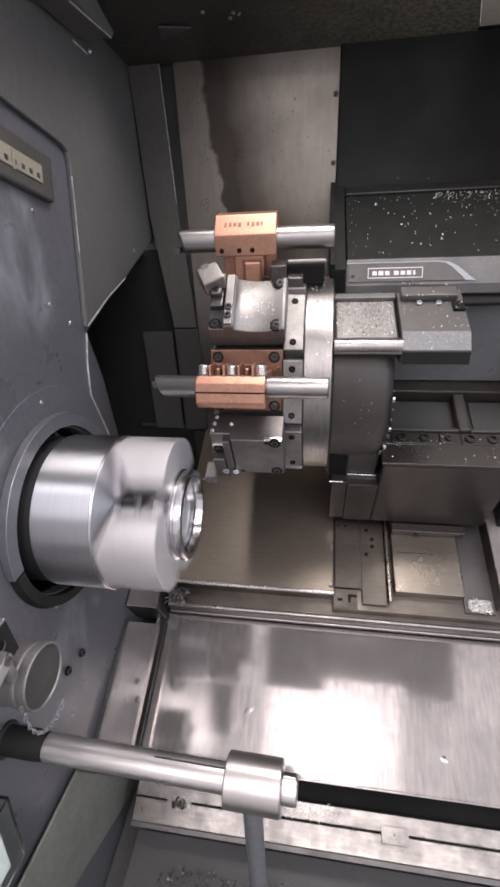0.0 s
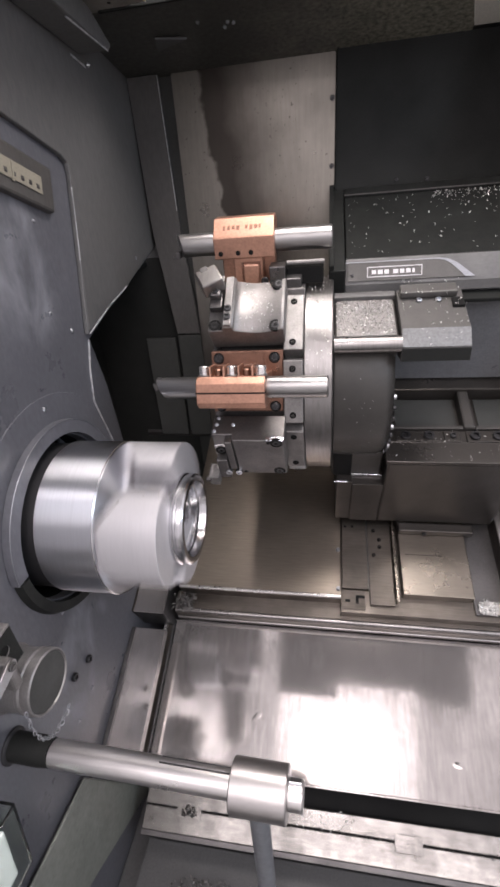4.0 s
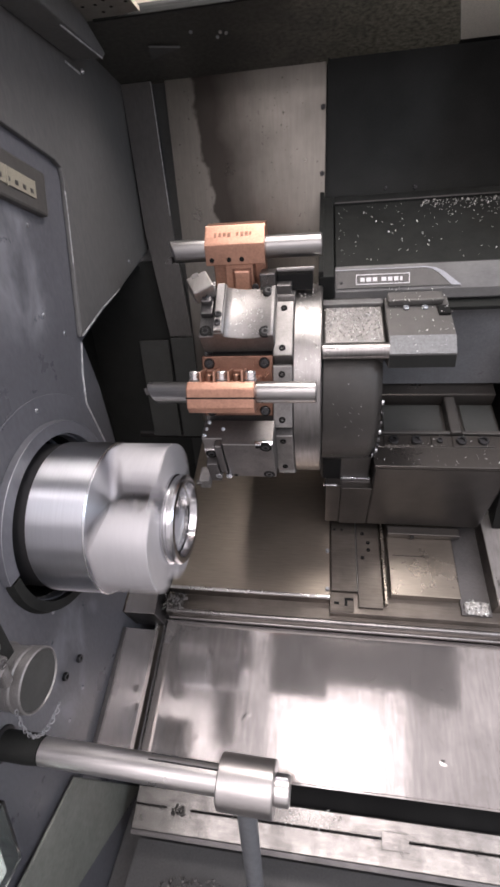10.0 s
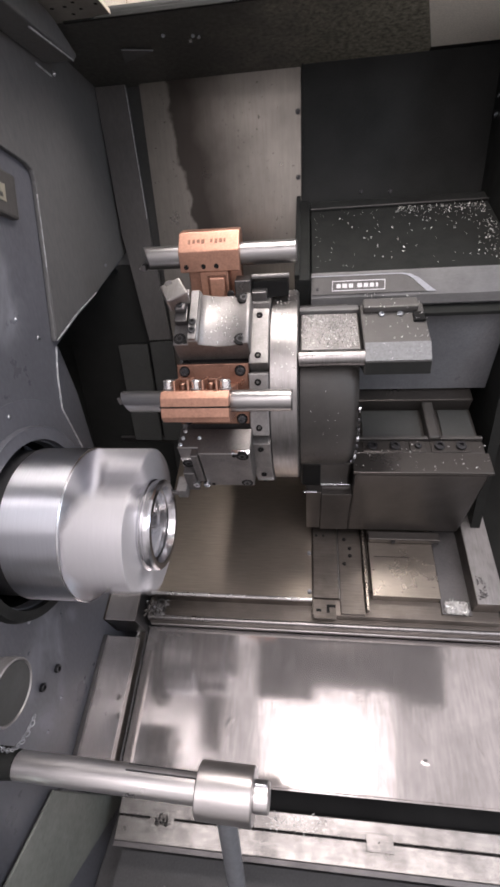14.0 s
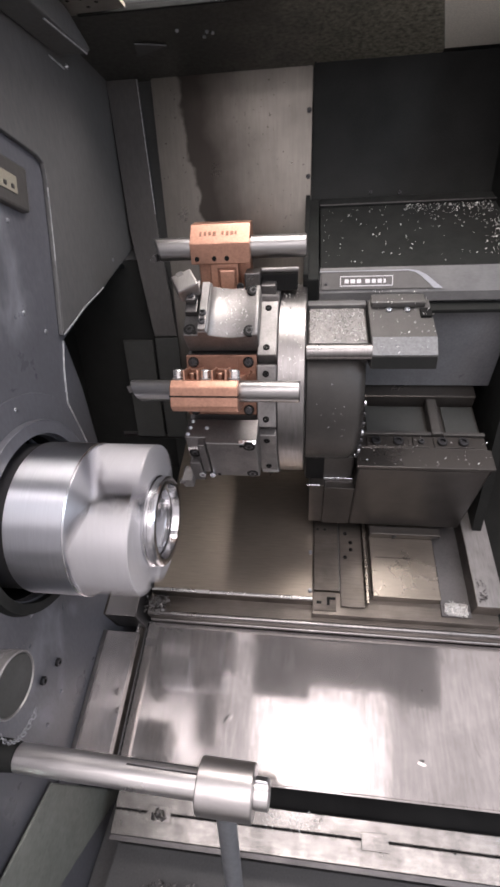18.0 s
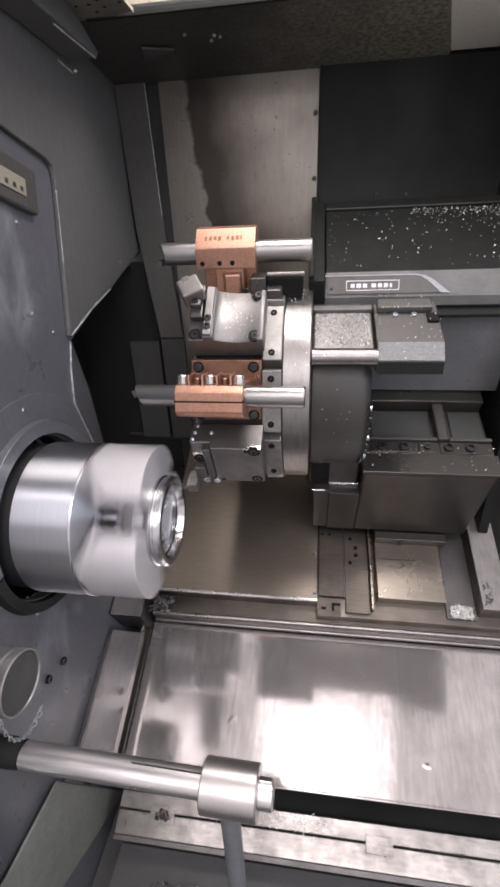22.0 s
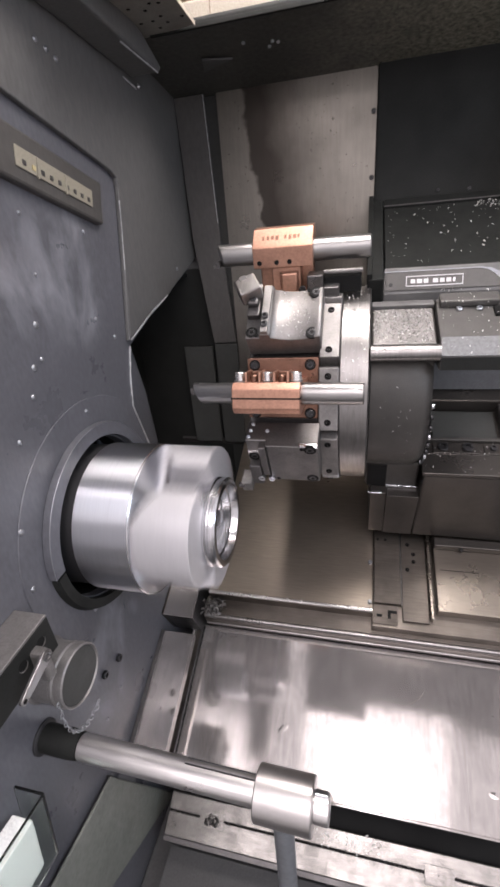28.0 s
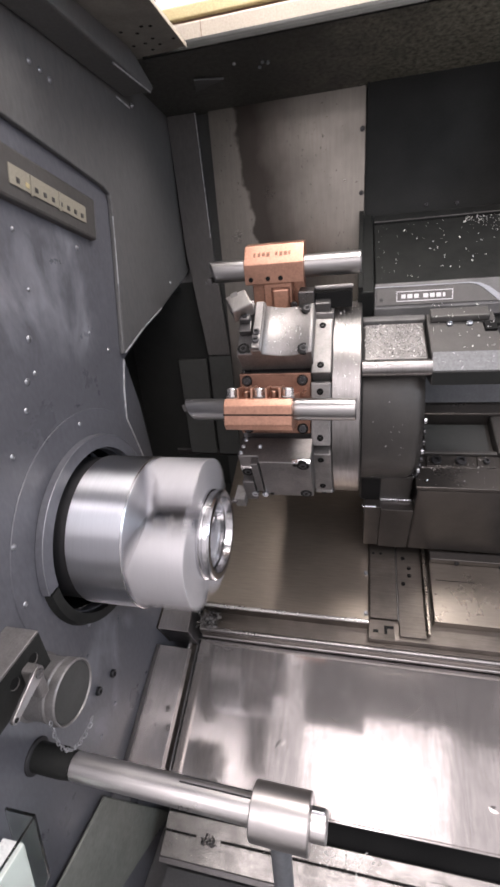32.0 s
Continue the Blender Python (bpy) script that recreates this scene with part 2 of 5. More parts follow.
def stained_steel():
    """The back panel: brushed sheet with a dark stain that runs down it."""
    m = mat("stained_back_steel", (0.255, 0.238, 0.212), 0.34, 1, 0.6, 0.4, (40, 40, 3), 6.0, 0.02, 0.08, fleck=0.16)
    nt = m.node_tree
    b = nt.nodes["Principled BSDF"]
    src = b.inputs["Base Color"].links[0].from_socket
    tc = nt.nodes.new("ShaderNodeTexCoord")
    sep = nt.nodes.new("ShaderNodeSeparateXYZ")
    nz = nt.nodes.new("ShaderNodeTexNoise")
    nz.inputs["Scale"].default_value, nz.inputs["Detail"].default_value = 14.0, 8.0
    nt.links.new(tc.outputs["Object"], nz.inputs["Vector"])
    nt.links.new(tc.outputs["Object"], sep.inputs["Vector"])

    def op(kind, a, c):
        n = nt.nodes.new("ShaderNodeMath")
        n.operation = kind
        for i, v in enumerate((a, c)):
            if isinstance(v, (int, float)):
                n.inputs[i].default_value = v
            else:
                nt.links.new(v, n.inputs[i])
        return n.outputs[0]

    lean = op("MULTIPLY", op("SUBTRACT", 0.7, sep.outputs["Z"]), 0.13)
    wob = op("MULTIPLY", op("SUBTRACT", nz.outputs["Fac"], 0.5), 0.07)
    d = op("ADD", op("SUBTRACT", sep.outputs["X"], op("ADD", lean, 0.205)), wob)
    r = nt.nodes.new("ShaderNodeValToRGB")
    es = r.color_ramp.elements
    es[0].position, es[0].color = 0.0, (0, 0, 0, 1)
    es[1].position, es[1].color = 1.0, (0, 0, 0, 1)
    for p, c in ((0.395, 0.0), (0.412, 0.95), (0.50, 1.0), (0.60, 0.7), (0.72, 0.3), (0.86, 0.0)):
        e = es.new(p)
        e.color = (c, c, c, 1)
    nt.links.new(op("ADD", op("MULTIPLY", d, 2.2), 0.5), r.inputs["Fac"])
    mx = nt.nodes.new("ShaderNodeMix")
    mx.data_type = "RGBA"
    fine = nt.nodes.new("ShaderNodeTexNoise")
    fine.inputs["Scale"].default_value, fine.inputs["Detail"].default_value = 150.0, 2.0
    nt.links.new(tc.outputs["Object"], fine.inputs["Vector"])
    near = nt.nodes.new("ShaderNodeMapRange")
    near.inputs["From Min"].default_value, near.inputs["From Max"].default_value = 0.22, 0.06
    nt.links.new(op("ABSOLUTE", op("SUBTRACT", d, 0.03), 0.0), near.inputs["Value"])
    dots = op("MULTIPLY", op("GREATER_THAN", op("ADD", fine.outputs["Fac"], op("MULTIPLY", near.outputs["Result"], 0.05)), 0.745), 0.6)
    nt.links.new(op("MAXIMUM", op("MULTIPLY", r.outputs["Color"], 0.93), dots), mx.inputs["Factor"])
    nt.links.new(src, mx.inputs["A"])
    mx.inputs["B"].default_value = (0.042, 0.036, 0.032, 1)
    nt.links.new(mx.outputs["Result"], b.inputs["Base Color"])
    return m


BACK = stained_steel()


def dusted_and_shaded(m, x0, x1, shaded_end):
    """Grey dust that gathers towards one end of an oily black sheet, in blotches; the other end's shadow is put into
    its colour.
    """
    nt = m.node_tree
    b = nt.nodes["Principled BSDF"]
    src = b.inputs["Base Color"].links[0].from_socket
    tc = nt.nodes.new("ShaderNodeTexCoord")
    sep = nt.nodes.new("ShaderNodeSeparateXYZ")
    nt.links.new(tc.outputs["Object"], sep.inputs["Vector"])
    nz = nt.nodes.new("ShaderNodeTexNoise")
    nz.inputs["Scale"].default_value, nz.inputs["Detail"].default_value = 12.0, 6.0
    nt.links.new(tc.outputs["Object"], nz.inputs["Vector"])
    add = nt.nodes.new("ShaderNodeMath")
    add.operation = "MULTIPLY_ADD"
    add.inputs[1].default_value = 0.35
    nt.links.new(nz.outputs["Fac"], add.inputs[0])
    nt.links.new(sep.outputs["X"], add.inputs[2])
    fall = nt.nodes.new("ShaderNodeMapRange")
    fall.interpolation_type = "SMOOTHSTEP"
    fall.inputs["From Min"].default_value, fall.inputs["From Max"].default_value = x0 + 0.175, x1 + 0.175
    nt.links.new(add.outputs[0], fall.inputs["Value"])
    mix = nt.nodes.new("ShaderNodeMix")
    mix.data_type = "RGBA"
    mix.inputs["A"].default_value = (*shaded_end, 1)
    nt.links.new(src, mix.inputs["B"])
    nt.links.new(fall.outputs["Result"], mix.inputs["Factor"])
    nt.links.new(mix.outputs["Result"], b.inputs["Base Color"])


dusted_and_shaded(SPECK, 0.25, 0.70, (0.048, 0.048, 0.043))
waves(FLOOR, 7.0, 0.00018)
waves(FLOOR, 24.0, 0.00008)
waves(BACK, 5.0, 0.0008)


def smudges(m, places, color, scale, amount):
    """Chalky dried coolant marks: streaky noise inside soft patches (y, z, radius)."""
    nt = m.node_tree
    b = nt.nodes["Principled BSDF"]
    src = b.inputs["Base Color"].links[0].from_socket
    tc = nt.nodes.new("ShaderNodeTexCoord")
    mp = nt.nodes.new("ShaderNodeMapping")
    mp.inputs["Scale"].default_value = scale
    nt.links.new(tc.outputs["Object"], mp.inputs["Vector"])
    nz = nt.nodes.new("ShaderNodeTexNoise")
    nz.inputs["Scale"].default_value, nz.inputs["Detail"].default_value, nz.inputs["Distortion"].default_value = 1.0, 7.0, 0.6
    nt.links.new(mp.outputs["Vector"], nz.inputs["Vector"])
    cut = nt.nodes.new("ShaderNodeMapRange")
    cut.inputs["From Min"].default_value, cut.inputs["From Max"].default_value = 0.42, 0.68
    nt.links.new(nz.outputs["Fac"], cut.inputs["Value"])
    total = None
    for y, z, r in places:
        ds = nt.nodes.new("ShaderNodeVectorMath")
        ds.operation = "DISTANCE"
        ds.inputs[1].default_value = (0, y, z)
        nt.links.new(tc.outputs["Object"], ds.inputs[0])
        fall = nt.nodes.new("ShaderNodeMapRange")
        fall.interpolation_type = "SMOOTHSTEP"
        fall.inputs["From Min"].default_value, fall.inputs["From Max"].default_value = r, r * 0.35
        nt.links.new(ds.outputs["Value"], fall.inputs["Value"])
        if total is None:
            total = fall.outputs["Result"]
        else:
            mx = nt.nodes.new("ShaderNodeMath")
            mx.operation = "MAXIMUM"
            nt.links.new(total, mx.inputs[0])
            nt.links.new(fall.outputs["Result"], mx.inputs[1])
            total = mx.outputs[0]
    k = nt.nodes.new("ShaderNodeMath")
    k.operation = "MULTIPLY"
    nt.links.new(total, k.inputs[0])
    nt.links.new(cut.outputs["Result"], k.inputs[1])
    k2 = nt.nodes.new("ShaderNodeMath")
    k2.operation = "MULTIPLY"
    k2.inputs[1].default_value = amount
    nt.links.new(k.outputs[0], k2.inputs[0])
    mix = nt.nodes.new("ShaderNodeMix")
    mix.data_type = "RGBA"
    mix.inputs["B"].default_value = (*color, 1)
    nt.links.new(k2.outputs[0], mix.inputs["Factor"])
    nt.links.new(src, mix.inputs["A"])
    nt.links.new(mix.outputs["Result"], b.inputs["Base Color"])


smudges(WALL, ((0.02, 0.40, 0.13), (0.09, 0.39, 0.10), (-0.06, 0.37, 0.10), (-0.05, -0.20, 0.07), (-0.075, -0.235, 0.09), (-0.10, -0.265, 0.08), (-0.11, -0.30, 0.09), (0.06, 0.33, 0.08), (0.10, 0.46, 0.05), (-0.02, -0.24, 0.06)), (0.27, 0.28, 0.31), (8, 17, 9), 0.6)


def turned(m, amount):
    """Turning marks round the x axis spread the gloss along it."""
    nt = m.node_tree
    b = nt.nodes["Principled BSDF"]
    tg = nt.nodes.new("ShaderNodeTangent")
    tg.direction_type, tg.axis = "RADIAL", "X"
    nt.links.new(tg.outputs["Tangent"], b.inputs["Tangent"])
    b.inputs["Anisotropic"].default_value = amount
    b.inputs["Anisotropic Rotation"].default_value = 0.25


turned(CHUCK, 0.95)


def clear():
    m = bpy.data.materials.new("clear_acrylic")
    m.use_nodes = True
    b = m.node_tree.nodes["Principled BSDF"]
    b.inputs["Base Color"].default_value = (0.85, 0.9, 0.86, 1)
    b.inputs["Roughness"].default_value = 0.12
    b.inputs["Transmission Weight"].default_value = 1.0
    b.inputs["IOR"].default_value = 1.3
    return m


ACRYLIC = clear()

# ---- building helpers ----
OFF = {}


def thing(name, m=ID, at=(0, 0, 0), label="", category="", group="", kind=""):
    e = new(name)
    e.empty_display_size = 0.05
    e.matrix_world = m @ Matrix.Translation(at)
    OFF[e.name] = Vector(at)
    return tagged(e, label, category, group, kind)


def part(name, bm, material, parent=None, label=""):
    """One mesh object under a thing or a part; coordinates are those of the thing's frame."""
    me = bpy.data.meshes.new(name)
    if parent is not None:
        top = parent
        while top.parent:
            top = top.parent
        bm.transform(Matrix.Translation(-OFF.get(top.name, Vector())))
    bmesh.ops.recalc_face_normals(bm, faces=bm.faces)
    bm.to_mesh(me)
    bm.free()
    me.materials.append(material)
    ob = new(name, me)
    if parent is not None:
        ob.parent = parent
    if label:
        ob["label"] = label
    return ob


def single(name, bm, material, m=ID, kind="structure", label="", category=""):
    ob = part(name, bm, material)
    ob.matrix_world = m
    return tagged(ob, label, category, "", kind)


def box(x0, x1, y0, y1, z0, z1, bev=0.0):
    bm = bmesh.new()
    bmesh.ops.create_cube(bm, size=1)
    for v in bm.verts:
        v.co = ((x0, x1)[v.co.x > 0], (y0, y1)[v.co.y > 0], (z0, z1)[v.co.z > 0])
    if bev:
        bmesh.ops.bevel(bm, geom=list(bm.edges), offset=bev, segments=2, profile=0.5, affect="EDGES")
    return bm


def lathe(profile, n=48, at=(0, 0), a0=0.0, a1=360.0):
    """Turns (x, r) rows round the x axis through (y, z) = at."""
    bm = bmesh.new()
    full = abs(a1 - a0 - 360) < 1e-6
    k = n if full else n + 1
    rings = []
    for i in range(k):
        a = radians(a0 + (a1 - a0) * i / n)
        rings.append([bm.verts.new((x, at[0] + r * math.cos(a), at[1] + r * math.sin(a))) for x, r in profile])
    for i in range(n):
        p, q = rings[i], rings[(i + 1) % k]
        for j in range(len(profile) - 1):
            f = bm.faces.new((p[j], p[j + 1], q[j + 1], q[j]))
            f.smooth = True
    if not full:
        for r in (rings[0], rings[-1]):
            if len(r) > 2:
                bm.faces.new(r)
    bmesh.ops.remove_doubles(bm, verts=bm.verts, dist=1e-6)
    for e in bm.edges:
        if len(e.link_faces) == 2 and e.calc_face_angle(0) > 0.6:
            e.smooth = False
    return bm


def cyl(x0, x1, r, n=48, at=(0, 0), bev=0.0012):
    return lathe([(x0, 0), (x0, r - bev), (x0 + bev, r), (x1 - bev, r), (x1, r - bev), (x1, 0)], n, at)


def prism(poly, x0, x1, bev=0.0, holes=()):
    """A plate: a (y, z) outline, with holes, from x0 to x1."""
    from mathutils.geometry import tessellate_polygon
    loops = [list(poly)] + [list(h) for h in holes]
    tris = tessellate_polygon([[Vector((p[0], p[1], 0)) for p in l] for l in loops])
    flat = [p for l in loops for p in l]
    bm = bmesh.new()
    a = [bm.verts.new((x0, p[0], p[1])) for p in flat]
    b = [bm.verts.new((x1, p[0], p[1])) for p in flat]
    if len(loops) == 1:
        bm.faces.new(a), bm.faces.new(b)
    else:
        for t in tris:
            bm.faces.new([a[i] for i in t]), bm.faces.new([b[i] for i in t])
    k = 0
    for l in loops:
        for i in range(len(l)):
            j = (i + 1) % len(l)
            bm.faces.new((a[k + i], a[k + j], b[k + j], b[k + i]))
        k += len(l)
    if bev:
        bmesh.ops.recalc_face_normals(bm, faces=bm.faces)
        es = [e for e in bm.edges if len(e.link_faces) == 2 and e.calc_face_angle(0) > 0.5]
        bmesh.ops.bevel(bm, geom=es, offset=bev, segments=2, profile=0.5, affect="EDGES")
    return bm


def circle(y, z, r, n=20, a0=0, a1=360):
    return [(y + r * math.cos(radians(a0 + (a1 - a0) * i / n)), z + r * math.sin(radians(a0 + (a1 - a0) * i / n))) for i in range(n)]


def moved(bm, m):
    bm.transform(m)
    return bm


def joined(*bms):
    """Several bmeshes as one."""
    out = bmesh.new()
    for b in bms:
        me = bpy.data.meshes.new("t")
        b.to_mesh(me)
        b.free()
        out.from_mesh(me)
        bpy.data.meshes.remove(me)
    return out


def cap_screw(r=0.006, h=0.005):
    """Socket-head screw along +x from x = 0."""
    return lathe([(0, 0), (0, r), (h - 0.0008, r), (h, r - 0.0008), (h, r * 0.55), (h - r * 0.5, r * 0.5), (h - r * 0.5, 0)], 14)


AXIS = {"x": ID, "-x": Matrix.Rotation(radians(180), 4, "Z"), "z": Matrix.Rotation(radians(-90), 4, "Y"), "y": Matrix.Rotation(radians(90), 4, "Z"), "-y": Matrix.Rotation(radians(-90), 4, "Z")}


def at(x, y, z, axis="x"):
    return Matrix.Translation((x, y, z)) @ AXIS[axis]


# ---- structure: headstock wall ----
wall = thing("wall_headstock", label="blue-grey painted sheet metal headstock wall with rivets", category="wall", kind="structure")
outline = [(-0.62, -1.1), (0.40, -1.1), (0.40, -0.30), (0.20, -0.20), (0.20, 0.02), (0.194, 0.046), (0.160, 0.143), (0.172, 0.2), (0.192, 0.252),
           (0.295, 0.288), (0.388, 0.312), (0.436, 0.329), (0.60, 0.380), (0.60, 1.15), (-0.62, 1.15)]
part("wall_sheet", prism(outline, -0.02, 0.0, 0.0, [circle(0, 0, 0.139, 64)]), WALL, wall)
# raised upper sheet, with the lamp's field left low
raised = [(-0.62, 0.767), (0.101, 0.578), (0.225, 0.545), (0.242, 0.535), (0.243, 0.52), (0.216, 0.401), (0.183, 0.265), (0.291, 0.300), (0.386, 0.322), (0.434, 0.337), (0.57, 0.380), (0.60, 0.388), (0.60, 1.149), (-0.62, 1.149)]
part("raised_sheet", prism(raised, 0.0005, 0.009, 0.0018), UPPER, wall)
def ribbon(path, w, x0, x1):
    """A thin strip along a (y, z) path."""
    out = []
    for i, p in enumerate(path):
        a, c = Vector(path[max(i - 1, 0)]), Vector(path[min(i + 1, len(path) - 1)])
        d = (c - a).normalized()
        out.append((p[0] - d.y * w, p[1] + d.x * w))
    return prism(list(path) + out[::-1], x0, x1)


part("worn_edge", ribbon([(0.192, 0.2525), (0.172, 0.2005), (0.160, 0.1435), (0.194, 0.0465), (0.2, 0.02), (0.2, -0.12)], 0.0014, 0.0002, 0.0028), WORN, wall, "bright worn paint edge")
part("worn_edge", ribbon([(0.2382, 0.500), (0.2322, 0.471), (0.2162, 0.401), (0.2130, 0.388)], 0.0010, 0.0074, 0.0094), WORN, wall)
part("worn_edge", ribbon([(0.386, 0.3215), (0.291, 0.2990), (0.190, 0.2660)], 0.0013, 0.0070, 0.0096), WORN, wall)
part("worn_edge", ribbon([(0.2130, 0.388), (0.2030, 0.334), (0.1870, 0.268)], 0.0006, 0.0080, 0.0093), STUD, wall)
part("inner_plate", prism([(0.10, -0.20), (0.345, -0.20), (0.331, -0.016), (0.316, 0.119), (0.286, 0.232), (0.10, 0.232)], -0.056, -0.050, 0.001), WALL, wall, "blue-grey plate set back behind the cut-out")
part("worn_edge", prism([(0.22, 0.7034), (0.355, 0.6990), (0.355, 0.7008), (0.22, 0.7052)], 0.0645, 0.0668), WORN, wall)
part("worn_edge", prism([(0.33, 0.694), (0.380, 0.688), (0.380, 0.691), (0.33, 0.697)], 0.0091, 0.0102), WORN, wall)
part("boss", lathe([(0.0005, 0.142), (0.0018, 0.143), (0.0018, 0.2085), (0.0004, 0.2092)], 72, (0, 0), 42, 322), WALL, wall)
part("collar_ring", lathe([(0.003, 0.141), (0.014, 0.142), (0.014, 0.164), (0.003, 0.165), (0.003, 0.141)], 60, (0, 0), 12, 182), WALL, wall, "grey half collar round the spindle bore")
part("worn_ring", lathe([(0.0138, 0.1630), (0.0145, 0.1634), (0.0145, 0.1640), (0.0138, 0.1643)], 60, (0, 0), 12, 182), STUD, wall)
part("bore", lathe([(-0.02, 0.139), (-0.14, 0.139), (-0.14, 0.0)], 48), HOLE, wall)
# black ring standing in for the shadow below the chuck
part("lower_shadow_ring", lathe([(0.002, 0.141), (0.013, 0.142), (0.013, 0.158), (0.002, 0.162), (0.002, 0.141)], 40, (0, 0), 184, 300), BLACK, wall)
for y, z, r in ((-0.045, 0.338, 3.4), (-0.052, 0.292, 2.6), (-0.071, 0.285, 3.4), (-0.088, 0.249, 3), (0.014, 0.189, 2.8), (-0.135, 0.202, 3), (-0.182, 0.093, 3), (-0.195, 0.007, 3),
                (0.148, 0.28, 3), (-0.085, -0.343, 2.6), (-0.140, -0.356, 2.4), (-0.02, 0.475, 2.2), (-0.093, -0.133, 3), (0.117, 0.451, 2.2), (-0.02, 0.4, 2), (0.10, 0.32, 2.2), (0.165, 0.165, 2)):
    part("rivet", moved(lathe([(0, r * 1.5), (0.8, r * 1.4), (2.0, r * 0.9), (2.6, 0)], 12), Matrix.Translation((0.0022 if math.hypot(y, z) < 0.228 else 0, y, z)) @ Matrix.Scale(0.001, 4)), STUD, wall)
for y, z in ((0.086, 0.677), (0.107, 0.673), (0.126, 0.667), (0.458, 0.37)):
    part("rivet", moved(lathe([(0, 4.4), (0.8, 4.1), (2.0, 2.6), (2.6, 0)], 12), Matrix.Translation((0.009, y, z)) @ Matrix.Scale(0.001, 4)), STUD, wall)
for y, z in ((-0.071, -0.279), (-0.117, -0.267)):
    part("screw", moved(cap_screw(0.0075, 0.006), at(0.0005, y, z)), BOLT, wall)
# dark pocket behind the cut-out, its shade put into black and dull dark colour
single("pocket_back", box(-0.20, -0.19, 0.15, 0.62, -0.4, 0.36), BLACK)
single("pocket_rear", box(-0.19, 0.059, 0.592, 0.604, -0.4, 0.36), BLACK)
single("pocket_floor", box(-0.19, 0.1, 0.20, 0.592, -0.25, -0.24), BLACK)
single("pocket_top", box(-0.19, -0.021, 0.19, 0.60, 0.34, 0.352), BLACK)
single("pocket_panel", box(-0.048, 0.034, 0.572, 0.580, -0.125, 0.161, 0.001), PITDARK)
single("pocket_panel", box(0.043, 0.106, 0.570, 0.5765, -0.125, 0.168, 0.001), PITDARK)
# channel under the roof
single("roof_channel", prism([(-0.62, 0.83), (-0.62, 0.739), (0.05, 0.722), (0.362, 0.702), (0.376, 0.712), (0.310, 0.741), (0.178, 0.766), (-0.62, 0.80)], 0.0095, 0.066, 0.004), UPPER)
part("weld", lathe([(0.0095, 0.001), (0.012, 0.0045), (0.016, 0.001)], 8, (0.385, 0.694)), RIVET, wall)

# ---- structure: back, roof, floor ----
back = thing("wall_back", label="stained brushed stainless steel back sheet", category="wall", kind="structure")
part("sheet", box(0.1055, 0.4465, 0.578, 0.59, -0.16, 0.714), BACK, back)
post_bm = prism([(0.010, 0.714), (0.078, 0.714), (0.086, 0.43), (0.104, 0.172), (0.043, 0.172), (0.016, 0.43)], 0.0, 0.008, 0.001)
part("corner_post", moved(post_bm, Matrix(((0, 1, 0, 0), (1, 0, 0, 0.5695), (0, 0, 1, 0), (0, 0, 0, 1)))), POSTPAINT, back, "dark brownish painted corner strip")
edge_bm = prism([(0.0770, 0.712), (0.0782, 0.712), (0.0852, 0.46), (0.0840, 0.46)], 0.0, 0.0012)
part("worn_edge", moved(edge_bm, Matrix(((0, 1, 0, 0), (1, 0, 0, 0.5685), (0, 0, 1, 0), (0, 0, 0, 1)))), WORN, back)
# dull dark strip standing in for the shade of the gap
part("gap", box(0.060, 0.46, 0.5925, 0.599, -0.5, 0.714), PITDARK, back)
for z in (0.640, 0.521, 0.29):
    part("screw", moved(cap_screw(0.005, 0.004), at(0.4405, 0.5775, z, "-y")), BOLT, back)
dark = thing("wall_back_dark", label="matt black guard sheet behind the turret", category="wall", kind="structure")
part("sheet", box(0.4495, 0.83, 0.572, 0.59, 0.1, 0.716), BLACK, dark)
part("fold", box(0.4495, 0.452, 0.566, 0.572, 0.44, 0.716), BLACK, dark)
for x, z in ((0.578, 0.485), (0.64, 0.482)):
    part("screw", moved(cap_screw(0.004, 0.003), at(x, 0.5715, z, "-y")), BOLT, dark)
single("wall_right", prism([(0.297, -0.215), (0.6, -0.068), (0.6, 0.76), (0.45, 0.76), (0.28, 0.36)], 0.83, 0.85), BLACK)
single("wall_end", box(1.2005, 1.22, -0.10, 0.60, -1.0, 0.30), BLACK)
for z in (0.63, 0.60):
    single("screw_head", moved(cap_screw(0.006, 0.004), at(0.8295, 0.545, z, "-x")), RIVET, kind="structure")
RF = Matrix.Translation((0, 0.578, 0.715)) @ Matrix.Rotation(radians(-7.2), 4, "X")
ZUP = Matrix(((0, 1, 0, 0), (0, 0, 1, 0), (1, 0, 0, 0), (0, 0, 0, 1)))
single("ceiling", moved(prism([(-0.02, -0.238), (0.635, -0.238), (0.694, -0.02), (0.694, 0.03), (-0.02, 0.03)], 0.0, 0.006), ZUP), SPECK, RF, label="speckled black roof strip")
single("ceiling_gusset", moved(prism([(0.116, -0.103), (0.127, -0.149), (0.182, -0.134)], -0.006, -0.003, 0.0005), ZUP), DARKWALL, RF, label="small folded gusset under the roof strip")
for x, y in ((0.212, -0.170), (0.262, -0.158), (0.254, -0.143), (0.271, -0.153)):
    single("ceiling_screw", moved(cap_screw(0.0032, 0.003), Matrix.Translation((x, y, -0.0001)) @ Matrix.Rotation(radians(90), 4, "Y")), RIVET, RF)
single("ceiling_edge", box(0.067, 1.1, -0.244, -0.2385, -0.003, 0.004, 0.001), BLACK, RF)
single("ceiling_light_panel", moved(prism([(0.6355, -0.238), (1.1, -0.238), (1.1, -0.02), (0.6945, -0.02)], 0.0005, 0.0065), ZUP), PANEL, RF, label="cream painted roof panel")
